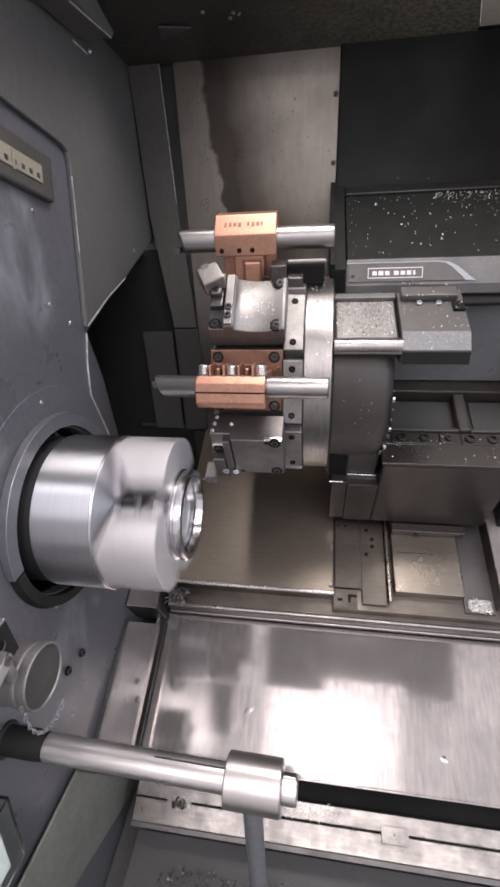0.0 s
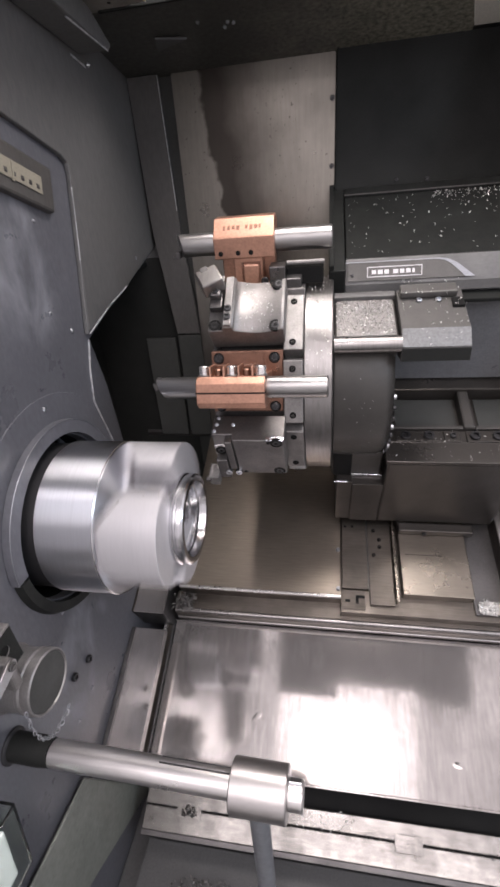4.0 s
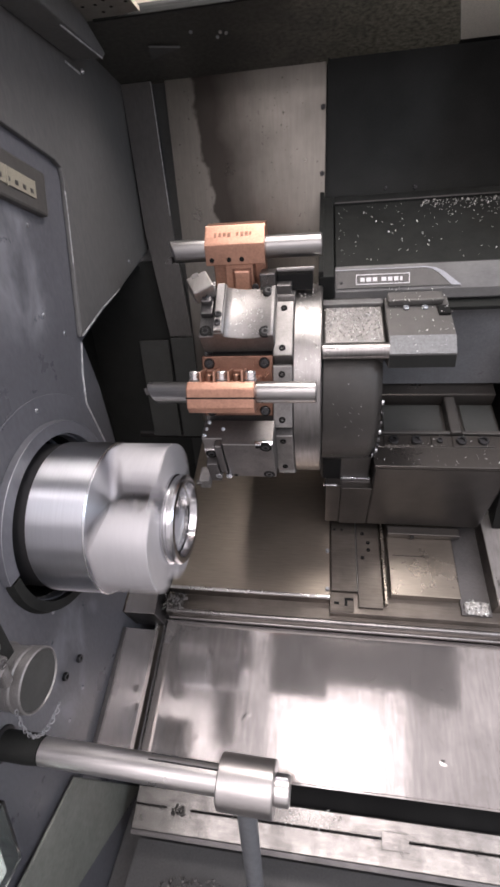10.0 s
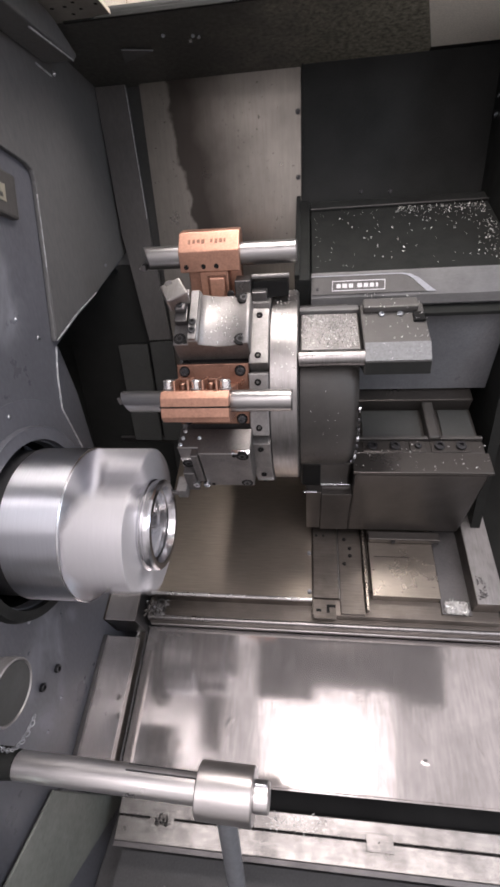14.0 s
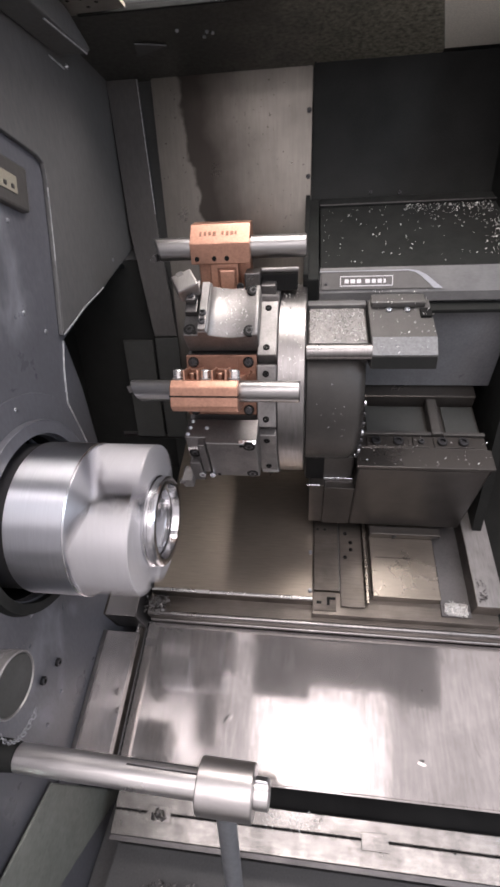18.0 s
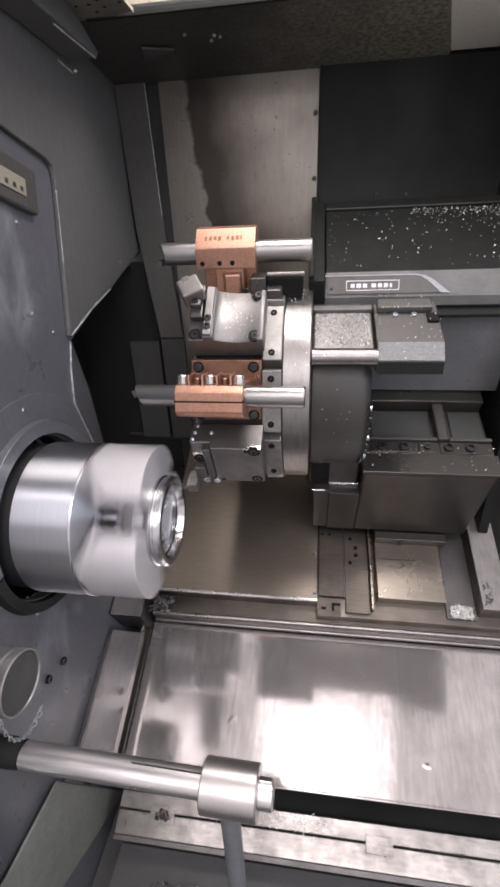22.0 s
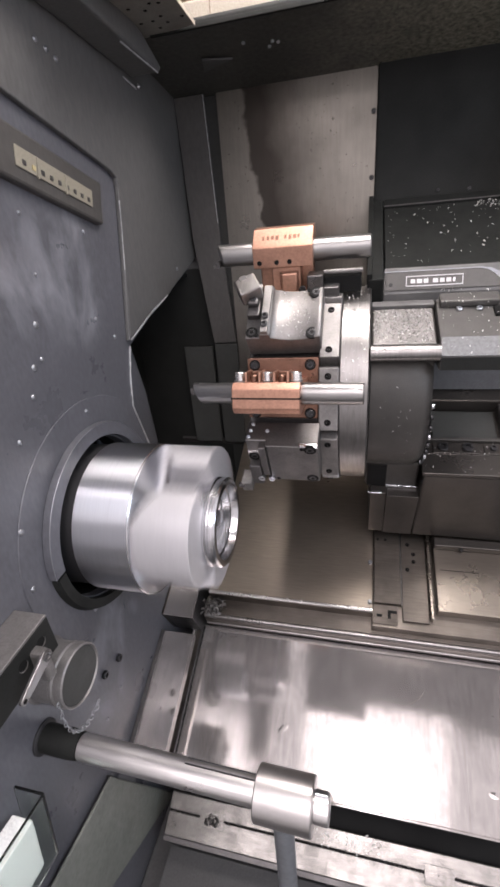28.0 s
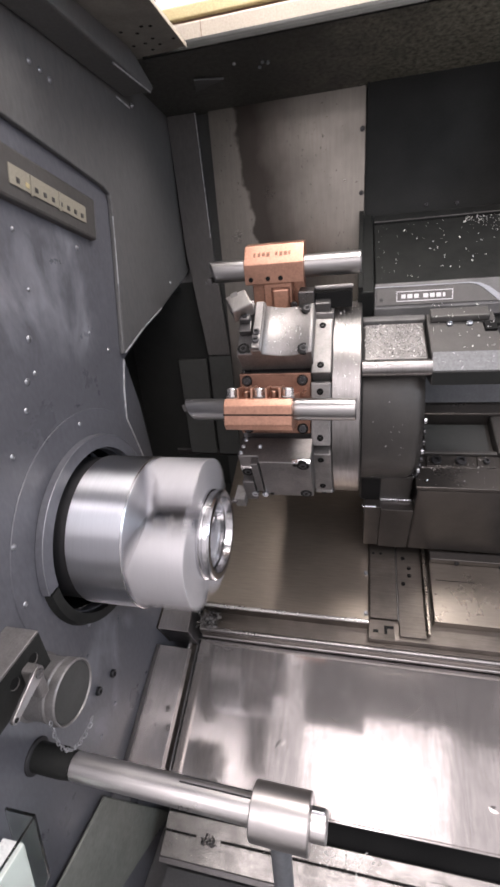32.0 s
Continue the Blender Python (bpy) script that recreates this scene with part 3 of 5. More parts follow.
single("ceiling_rear", box(0.6945, 1.1, -0.0195, 0.03, 0.0, 0.006), BLACK, RF)
# unseen plate over the door, added to shield the turret; steps follow floor reflections
single("ceiling_light_shield", moved(prism([(0.2, -0.08), (0.2, -0.457), (0.504, -0.457), (0.504, -0.390), (0.925, -0.390), (0.925, -0.433), (1.147, -0.433), (1.147, -0.08)], 0.975, 0.99), ZUP), GUARD)
rail = thing("roof_frame", label="cream painted frame of the open roof hatch", category="frame", kind="structure")
part("rail", box(0.07, 1.1, 0.375, 0.395, 0.764, 0.7935, 0.003), BEIGE, rail)
part("gap_strip", box(0.07, 1.1, 0.385, 0.397, 0.7938, 0.7995), RUST, rail, "brown strip between the rails")
part("rail", box(0.07, 1.1, 0.377, 0.397, 0.7998, 0.8175, 0.002), CREAM, rail, "yellowish cream rail")
part("seam", box(0.1655, 0.1665, 0.3742, 0.3755, 0.764, 0.7935), RUST, rail)
part("lip", lathe([(0.07, 0), (0.07, 0.0105), (1.1, 0.0105), (1.1, 0)], 24, (0.360, 0.7535)), BLACK, rail, "rolled black edge of the roof")
hole_xy = ((0.127, 0.238), (0.114, 0.234), (0.099, 0.252), (0.113, 0.278), (0.115, 0.302), (0.095, 0.289), (0.096, 0.316), (0.074, 0.290), (0.143, 0.292), (0.078, 0.238))
plate_xy = [(0.06, 0.052), (0.3495, 0.052), (0.329, 0.149), (0.171, 0.156), (0.06, 0.159)]
PF = Matrix(((0, 0, 1, 0), (0, 1, 0, 0), (1, 0, 0, 0.745), (0, 0, 0, 1)))
# unseen black sheet added above the plate to block the bright sky
single("plate_light_block", moved(prism([(0.062, 0.054), (0.3475, 0.054), (0.327, 0.147), (0.171, 0.154), (0.062, 0.157)], 0.003, 0.005), PF), HOLE)
perforated = thing("perforated_plate", label="grey perforated sheet metal plate under the roof hatch", category="plate", kind="structure")
part("sheet", moved(prism(plate_xy, 0.0, 0.002), PF), PERF, perforated)
for x, y in hole_xy:
    part("hole", moved(lathe([(0.0, 0.0031), (-0.0004, 0.0029), (-0.0004, 0.0)], 10), at(x, y, 0.7449, "z")), HOLE, perforated)
single("plate_rim", moved(prism([(0.329, 0.1492), (0.171, 0.1562), (0.06, 0.1592), (0.06, 0.1608), (0.171, 0.1580), (0.330, 0.1510)], -0.001, 0.005), PF), BEIGE)
single("roof_upstand", box(-0.02, 0.86, 0.60, 0.61, 0.70, 1.15), SHOPWALL)

floor = thing("floor", SL, label="worn stainless floor sheet with dents and a welded seam", category="floor", kind="structure")
part("sheet", box(0.0755, 0.648, -0.330, -0.042, -0.463, -0.460, 0.001), FLOOR, floor)
part("sheet", box(0.6481, 1.2, -0.330, -0.042, -0.4632, -0.4602, 0.001), FLOOR, floor)
part("lip", box(0.0755, 1.2, -0.334, -0.330, -0.478, -0.460, 0.001), FLOOR, floor)
part("seam_bead", box(0.6468, 0.6492, -0.3295, -0.0425, -0.4601, -0.4594, 0.0003), FLOOR, floor)
part("edge_bead", box(0.0705, 0.0750, -0.332, -0.04, -0.466, -0.4585, 0.0012), DARKST, floor)
part("groove", box(0.0575, 0.0703, -0.332, -0.04, -0.470, -0.4645), BEDWAY, floor)
part("side_bead", box(0.0515, 0.0572, -0.332, -0.05, -0.466, -0.4535, 0.001), GROUND, floor)
dashes = [box(0.0762, 0.0796, -0.328 + 0.0062 * k, -0.3244 + 0.0062 * k + 0.0012 * (k % 3), -0.4602, -0.4588, 0.0003) for k in range(46)]
part("weld_run", joined(*dashes), HOLE, floor, "dotted dark weld run")
dent = lathe([(0, 0.010), (0.0003, 0.006), (0.0007, 0.002), (0.0008, 0.0)], 14)
part("dent", moved(dent, at(0.692, -0.269, -0.4597, "z") @ Matrix.Diagonal((1, 0.55, 1, 1))), FLOOR, floor)
for x, u, turn, long, flat in ((0.420, -0.257, 40, 1.9, 0.7), (0.297, -0.226, -48, 1.4, 0.6)):
    hollow = lathe([(0, 0.010), (0.00006, 0.0075), (0.00018, 0.003), (0.0002, 0.0)], 16)
    part("dent", moved(hollow, at(x, u, -0.4598, "z") @ Matrix.Rotation(radians(turn), 4, "X") @ Matrix.Diagonal((1, long, flat, 1))), FLOOR, floor)
single("floor_strip", box(0.0005, 0.079, -0.333, -0.085, -0.41, -0.39, 0.001), FLOOR, SL, label="steel strip beside the headstock")
single("strip_side", box(0.0005, 0.010, -0.333, -0.085, -0.3895, -0.385, 0.001), DARKST, SL)
bed_block = thing("bed_block", SL, label="bright steel guide block below the chuck", category="block", kind="structure")
# body darkened in colour for the dark reflection on its front face
part("body", box(0.006, 0.0745, -0.057, 0.12, -0.46, -0.3645, 0.001), DARKST, bed_block)
part("bright_top", box(0.005, 0.0750, -0.058, 0.12, -0.364, -0.36, 0.0008), FLOOR, bed_block, "top face left bright, unlike the darkened body")
part("side_rail", box(0.0002, 0.0045, -0.058, 0.12, -0.46, -0.359, 0.0005), BEDWAY, bed_block)
bed = thing("bed", SL, label="oily steel bed pan below the turret", category="machine bed", kind="structure")
part("pan", box(0.100, 0.471, 0.010, 0.47, -0.372, -0.367, 0.001), PAN, bed)
part("pan_lip", lathe([(0.100, 0.0), (0.100, 0.004), (0.471, 0.004), (0.471, 0.0)], 10, (0.009, -0.3655)), GROUND, bed)
part("trough", box(0.088, 1.2, -0.030, 0.009, -0.412, -0.400, 0.001), BEDWAY, bed)
part("trough_back", box(0.100, 0.471, 0.0045, 0.0085, -0.40, -0.3695), BEDWAY, bed)
part("roll_edge", lathe([(0.088, 0), (0.088, 0.006), (1.2, 0.006), (1.2, 0)], 14, (-0.033, -0.408)), FLANGE, bed)
part("roll_edge", lathe([(0.088, 0), (0.088, 0.004), (1.2, 0.004), (1.2, 0)], 12, (-0.040, -0.440)), FLANGE, bed)
part("front_face", box(0.088, 1.2, -0.0395, -0.034, -0.464, -0.412), BEDWAY, bed)
part("base", box(0.471, 0.864, -0.022, 0.47, -0.40, -0.372, 0.001), BEDWAY, bed)
part("end_base", box(0.8645, 1.2, -0.012, 0.47, -0.42, -0.40, 0.001), BLACK, bed)
part("rear", box(-0.1, 1.2, 0.4705, 0.50, -0.45, -0.367), DARKST, bed)
part("way_block", box(0.808, 0.864, 0.0, 0.47, -0.372, -0.325, 0.002), BEDWAY, bed)
part("way_top", box(0.809, 0.863, 0.001, 0.47, -0.3248, -0.3225, 0.0006), FLANGE, bed, "ground steel way")
part("way_plate", box(0.601, 0.745, 0.016, 0.24, -0.372, -0.345, 0.002), WAYPL, bed)
part("score", box(0.612, 0.690, 0.106, 0.1074, -0.3452, -0.3447), HOLE, bed)
part("chip_gutter", box(0.747, 0.8075, -0.010, 0.30, -0.3718, -0.366), DARKST, bed)
for u in (0.118, 0.026):
    part("pin", moved(lathe([(0, 0.0046), (0.006, 0.0046), (0.0075, 0.0032), (0.0075, 0)], 14), at(0.4655, u, -0.367, "z")), STUD, bed)
# rail and trench at the front
front = thing("front_ledge", SL, label="steel ledge beside the chip trench", category="ledge", kind="structure")
part("top", box(0.05, 1.2, -0.447, -0.4045, -0.60, -0.590, 0.002), LEDGE, front)
part("upper_step", box(0.05, 1.2, -0.4025, -0.371, -0.60, -0.587, 0.002), LEDGE, front)
part("groove", box(0.05, 1.2, -0.4045, -0.4025, -0.60, -0.596), HOLE, front)
part("drop", box(0.05, 1.2, -0.456, -0.4475, -0.75, -0.592), DARKST, front)
for x in (0.122, 0.579):
    part("patch", box(x, x + 0.055, -0.420, -0.390, -0.590, -0.5855, 0.001), LEDGE, front)
part("under_gap", box(0.05, 1.2, -0.3705, -0.335, -0.62, -0.600), HOLE, front)
single("trench", box(0.051, 1.2, -0.55, -0.13, -0.83, -0.80), DARKWALL, label="dark chip trench")
single("chute_sheet", prism([(-0.72, -0.36), (-0.12, -0.50), (-0.10, -0.80), (-0.72, -0.80)], 0.0008, 0.006, 0.001), WALL, label="blue-grey sheet below the rod")
single("chute_plate", prism([(-0.185, -0.449), (-0.021, -0.821), (-0.20, -0.699), (-0.30, -0.63), (-0.36, -0.425), (-0.281, -0.437)], 0.0065, 0.012, 0.003), OLIVE, label="grey-green plate below the rod")
single("trench_front", box(0.0, 1.2, -0.75, -0.72, -1.0, -0.52), DARKWALL)
# machine front and workshop round the open door
single("front_sill", box(0.0, 1.2, -0.80, -0.76, -1.0, -0.45), WHITE)
single("machine_base", box(0.0, 1.2, -0.72, 0.60, -1.10, -0.835, 0.004), DARKWALL)
single("casing_rear", box(-0.2, 1.22, 0.612, 0.63, -1.10, 0.70, 0.002), DARKWALL)
single("workshop_floor", box(-4, 5, -5, 3, -1.12, -1.10), CONCRETE)

# ---- chuck and workpiece ----
chuck = thing("chuck", label="polished steel three-jaw lathe chuck, spinning", category="chuck")
part("body", lathe([(0.0205, 0), (0.0205, 0.1235), (0.022, 0.125), (0.1115, 0.125), (0.1135, 0.123), (0.1135, 0.03), (0.09, 0.028), (0.09, 0)], 96), CHUCK, chuck)
part("adapter", lathe([(-0.12, 0), (-0.12, 0.121), (0.020, 0.121), (0.020, 0)], 64), RUBBER, chuck, "dark spindle adapter behind the body")
part("rim_edge", lathe([(0.1105, 0.1249), (0.112, 0.1262), (0.1135, 0.1249)], 96), MIRROR, chuck)
for i in range(3):
    m = Matrix.Rotation(radians(120 * i + 72), 4, "X")
    h = 47
    top = []
    for k in range(17):
        turn = -h + 2 * h * k / 16
        r = 0.1245 - 0.017 * max(0.0, (abs(turn) - 18) / 29) ** 1.5     # flatter than the chuck body
        top.append((r * math.cos(radians(turn)), r * math.sin(radians(turn))))
    poly = top + [(0.052 * math.cos(radians(34)), 0.052 * math.sin(radians(34))), (0.042, 0.012), (0.042, -0.012), (0.052 * math.cos(radians(34)), -0.052 * math.sin(radians(34)))]
    bm = prism(poly, 0.1205, 0.2065, 0.0007)
    for v in bm.verts:
        # the corners beside the gaps are milled away at the base
        if v.co.x < 0.15:
            v.co.x += 0.030 * max(0.0, (abs(math.degrees(math.atan2(v.co.z, v.co.y))) - 18) / 29) ** 1.4
    jaw = part("jaw", moved(bm, m), JAW, chuck, "milled steel top jaw")
    part("master_jaw", moved(box(0.1125, 0.121, 0.035, 0.118, -0.040, 0.040, 0.001), m), JAW, jaw)
    part("slot", moved(box(0.1137, 0.1142, 0.03, 0.118, -0.048, -0.043), m), HOLE, jaw)
work = thing("workpiece", label="polished steel ring clamped in the chuck jaws", category="ring")
part("ring", moved(lathe([(0.190, 0.050), (0.190, 0.069), (0.206, 0.069), (0.208, 0.0725), (0.212, 0.074), (0.217, 0.074), (0.219, 0.0715), (0.222, 0.0712), (0.224, 0.074), (0.231, 0.0735), (0.234, 0.071),
                    (0.235, 0.066), (0.234, 0.0615), (0.231, 0.0605), (0.222, 0.0585), (0.220, 0.055), (0.208, 0.053), (0.206, 0.047), (0.196, 0.045), (0.194, 0.0)], 72), Matrix.Translation((-0.007, 0, 0))), MIRROR, work)

# ---- turret ----
UT = 0.324
turret = thing("turret", SL, (0.40, UT, 0), "steel ten-station tool turret with tool blocks and boring bars", "turret")


def station(theta, bm):
    """From x, tangent, radius to the slant frame round the turret's axis."""
    a = radians(theta)
    return moved(bm, Matrix(((1, 0, 0, 0), (0, math.sin(a), -math.cos(a), UT), (0, math.cos(a), math.sin(a), 0), (0, 0, 0, 1))))


def ax(x, y, z):
    return at(x, y, z, "z")


part("flange", lathe([(0.398, 0.0), (0.398, 0.181), (0.400, 0.183), (0.443, 0.183), (0.4455, 0.180), (0.4455, 0.0)], 96, (UT, 0)), FLANGE, turret)
part("drum", moved(lathe([(0.255, 0), (0.255, 0.150), (0.3975, 0.150), (0.3975, 0)], 10), Matrix.Translation((0, UT, 0)) @ Matrix.Rotation(radians(18), 4, "X")), DARKST, turret)
for i in range(10):
    seat = part("seat", station(36 * i, box(0.366, 0.3978, -0.052, 0.052, 0.14, 0.187, 0.002)), TOOLST, turret)
    for t in (-0.038, 0.038):
        part("screw", station(36 * i, moved(cap_screw(0.0055, 0.002), ax(0.381, t, 0.187))), HOLE, seat)
    part("mount", station(36 * i, box(0.245, 0.365, -0.046, 0.046, 0.13, 0.165, 0.002)), MOUNT, turret)


def tool_block(theta, r0, shift, low=False):
    """A turning tool block: body with a shallow hollow or a flat face, clamp wedge and screws."""
    if low:
        prof = [(0.249, 0.0), (0.249, 0.038), (0.251, 0.040), (0.283, 0.040), (0.285, 0.050), (0.287, 0.052), (0.3675, 0.052), (0.3695, 0.050), (0.3695, 0.0)]
    else:
        prof = [(0.249, 0.0), (0.249, 0.046), (0.251, 0.048), (0.273, 0.048), (0.2735, 0.056), (0.2745, 0.057), (0.290, 0.057)]
        prof += [(0.2905, 0.051)] + [(0.291 + 0.072 * k / 8, 0.051 - 0.010 * math.sin(math.pi * (0.1 + 0.8 * k / 8))) for k in range(9)]
        prof += [(0.368, 0.049), (0.3695, 0.047), (0.3695, 0.0)]
    bm = prism([(p[0], p[1]) for p in prof], -0.047, 0.047, 0.0)
    bm.transform(Matrix(((0, 1, 0, 0), (1, 0, 0, shift), (0, 0, 1, r0), (0, 0, 0, 1))))
    for f in bm.faces:
        f.smooth = not low and len(f.verts) == 4
    for e in bm.edges:
        if len(e.link_faces) == 2 and e.calc_face_angle(0) > 0.35:
            e.smooth = False
    bmesh.ops.recalc_face_normals(bm, faces=bm.faces)
    ends = [e for e in bm.edges if len(e.link_faces) == 2 and any(len(f.verts) > 4 for f in e.link_faces)]
    bmesh.ops.bevel(bm, geom=ends, offset=0.0012, segments=1, affect="EDGES")
    b = part("tool_block", station(theta, bm), OILST if low else TOOLST, turret)
    screws = ((0.260, 0.006, 0.0422), (0.357, 0.040, 0.052), (0.357, -0.038, 0.052)) if low else ((0.2595, -0.036, 0.048), (0.358, 0.038, 0.0475), (0.356, -0.038, 0.0465), (0.2595, 0.034, 0.048))
    for x, t, h in screws:
        bore = part("counterbore", station(theta, moved(lathe([(-0.003, 0.0104), (0.0004, 0.0100), (0.0004, 0.0)], 18), ax(x, t + shift, r0 + h))), HOLE, b)
        part("screw", station(theta, moved(cap_screw(0.0062, 0.0010), ax(x, t + shift, r0 + h + 0.0003))), BOLT, bore)
    for x, t, h in (((0.344, 0.041, 0.052), (0.297, -0.043, 0.052)) if low else ((0.268, -0.042, 0.048), (0.347, 0.042, 0.047))):
        part("pin_hole", station(theta, moved(lathe([(0.0, 0.0036), (0.0005, 0.0034), (0.0005, 0.0)], 12), ax(x, t + shift, r0 + h))), HOLE, b)
    if low:
        for x, r in ((0.258, 0.182), (0.256, 0.196), (0.254, 0.210), (0.284, 0.196)):
            part("side_screw", station(theta, moved(cap_screw(0.0036, 0.002), at(x, 0.047 + shift, r, "y"))), RIVET, b)
        part("worn_corner", station(theta, box(0.340, 0.3688, 0.0462 + shift, 0.0478 + shift, 0.2205, 0.2283, 0.0004)), RIVET, b, "bright worn corner")
        part("wedge", station(theta, box(0.272, 0.2845, -0.032 + shift, 0.044 + shift, r0 + 0.0398, r0 + 0.0555, 0.002)), DARKST, b, "dark clamp wedge")
        part("pad", station(theta, box(0.2495, 0.2705, -0.004 + shift, 0.020 + shift, r0 + 0.0395, r0 + 0.0420, 0.0008)), GROUND, b)
        for x in (0.268, 0.286):
            part("wedge_screw", station(theta, moved(cap_screw(0.0062, 0.006), ax(x, -0.040 + shift, r0 + 0.052))), RIVET, b)
        part("tool_shank", station(theta, box(0.250, 0.270, -0.058 + shift, -0.006 + shift, r0 + 0.0395, r0 + 0.056, 0.002)), DARKST, b)
    else:
        part("wedge", station(theta, box(0.2755, 0.2885, -0.046 + shift, 0.044 + shift, r0 + 0.0565, r0 + 0.063, 0.0015)), TOOLST, b, "worn steel clamp wedge")
        for t in (-0.031, -0.016):
            part("wedge_screw", station(theta, moved(cap_screw(0.0058, 0.003), ax(0.282, t + shift, r0 + 0.063))), BOLT, b)
        part("tool_shank", station(theta, box(0.251, 0.2715, -0.012 + shift, 0.050 + shift, r0 + 0.0475, r0 + 0.060, 0.002)), DARKST, b)
    return b


tool_block(72, 0.172, 0.0115)
low = tool_block(0, 0.176, 0.034, True)
tip = part("turning_tool", station(72, moved(box(-0.019, 0.017, -0.018, 0.022, -0.014, 0.010, 0.003), Matrix.Translation((0.254, 0.040, 0.246)) @ Matrix.Rotation(radians(28), 4, "Z") @ Matrix.Rotation(radians(-10), 4, "X"))), FLANGE, turret, "pale steel turning tool head")
part("insert", station(72, moved(box(-0.006, 0.006, -0.006, 0.006, -0.009, -0.0025, 0.0006), Matrix.Translation((0.243, 0.055, 0.2560)) @ Matrix.Rotation(radians(30), 4, "Z"))), DARKST, tip)
part("clamp", station(72, box(0.252, 0.270, 0.014, 0.030, 0.230, 0.243, 0.004)), DARKST, tip)
part("clamp_screw", station(72, moved(cap_screw(0.005, 0.003), ax(0.261, 0.022, 0.243))), BOLT, tip)
ftip = part("facing_tool", station(0, box(0.232, 0.251, -0.028, -0.004, 0.215, 0.246, 0.002)), TOOLST, turret, "grey facing tool at the ring")
part("insert", station(0, box(0.228, 0.238, -0.012, -0.006, 0.242, 0.2495, 0.0008)), DARKST, ftip)


def boring_holder(theta, t0, r0, rad, x0, x1, tall):
    """A split clamp holder with its boring bar, whose end is cut at a slant."""
    hw, hh = rad + 0.0125, rad + 0.011
    c = 0.009
    cut = 0.026 if tall else c
    rb, r0 = r0, r0 + (0.0095 if tall else 0.0)
    up = t0 + hw - (0.0 if tall else 0.010)
    foot = r0 - hh if tall else 0.166
    poly = [(t0 - hw + cut, r0 + hh), (t0 - hw, r0 + hh - cut), (t0 - hw, r0 - hh), (t0 - hw + 0.004, foot), (up - 0.004, foot), (up, r0 - hh), (up, r0 + hh - c), (up - c, r0 + hh)]
    hold = part("boring_bar_holder", station(theta, prism(poly, 0.245, 0.3475, 0.0015, [])), COPPER, turret, "bronze-coloured split boring bar holder")
    if tall:
        part("neck", station(theta, box(0.276, 0.326, t0 - hw + 0.004, t0 + hw - 0.004, 0.166, r0 - hh + 0.001, 0.002)), COPPER, hold)
        part("neck_wing", station(theta, box(0.250, 0.345, t0 + 0.004, t0 + hw - 0.004, 0.166, r0 - hh + 0.001, 0.002)), COPPER, hold)
    mid = 0.0 if tall else 0.016
    foot_part = part("foot", station(theta, box(0.247, 0.366, mid - 0.049, mid + 0.052, 0.1655, 0.180, 0.002)), SHADEBRONZE, hold, "bronze foot plate, its colour darkened for shadow")
    part("foot_slot", station(theta, box(0.276, 0.334, mid + 0.030, mid + 0.047, 0.1801, 0.1808)), ETCH, foot_part)
    for x in (0.260, 0.352):
        for t in (mid - 0.040, mid + 0.040):
            part("screw_well", station(theta, moved(lathe([(0.0, 0.0092), (0.0006, 0.0088), (0.0006, 0.0)], 18), ax(x, t, 0.180))), HOLE, foot_part)
            part("screw", station(theta, moved(cap_screw(0.0068, 0.004), ax(x, t, 0.1803))), BOLT, foot_part)
    stick = lathe([(x0 + 0.002, 0), (x0 + 0.002, rad * 0.55), (x0, rad * 0.62), (x0, rad * 0.94), (x0 + 0.0015, rad), (x1 - 0.002, rad), (x1, rad - 0.002), (x1, 0)], 40, (t0, rb))
    nose = Matrix.Translation((x0, t0, rb))
    for v in stick.verts:
        if v.co.x < x0 + 0.01:
            v.co.x += -0.45 * (v.co.y - t0) - (0.15 * (v.co.z - rb) if tall else 0.0)
    bar = part("boring_bar", station(theta, stick), SATIN, turret, "ground steel boring bar")
    ledge = box(-0.002, 0.006, -0.009, 0.009, -0.006, 0.004, 0.001)
    tip_at = Matrix.Translation((-0.004, -rad * 0.5, -rad * 0.6)) if tall else Matrix.Translation((-rad * 0.2, rad * 0.45, 0.003))
    part("insert_seat", station(theta, moved(ledge, nose @ tip_at)), DARKST, bar)
    part("insert", station(theta, moved(box(-0.006, 0.003, -0.0055, 0.0055, -0.002, 0.0025, 0.0008), nose @ tip_at @ Matrix.Translation((-0.001, -0.003, 0.005 if not tall else -0.004)) @ Matrix.Rotation(radians(20), 4, "Z"))), DARKST, bar)
    return hold, hw, hh


h1, hw, hh = boring_holder(36, 0.020, 0.247, 0.0162, 0.184, 0.438, 0)
part("slit", station(36, box(0.2445, 0.348, 0.0160 - 0.0012, 0.0160 + 0.0012, 0.247 + 0.0164, 0.247 + hh + 0.0004)), HOLE, h1)
for x in (0.2545, 0.2965, 0.3395):
    cap = part("clamp_screw", station(36, moved(cap_screw(0.0084, 0.0145), at(x, 0.020 + hw - 0.0105, 0.252, "y"))), GROUND, h1)
    part("screw_collar", station(36, moved(lathe([(0.0, 0.0098), (0.0025, 0.0098), (0.003, 0.0092), (0.003, 0.0)], 18), at(x, 0.020 + hw - 0.0105, 0.252, "y"))), TOOLST, cap)
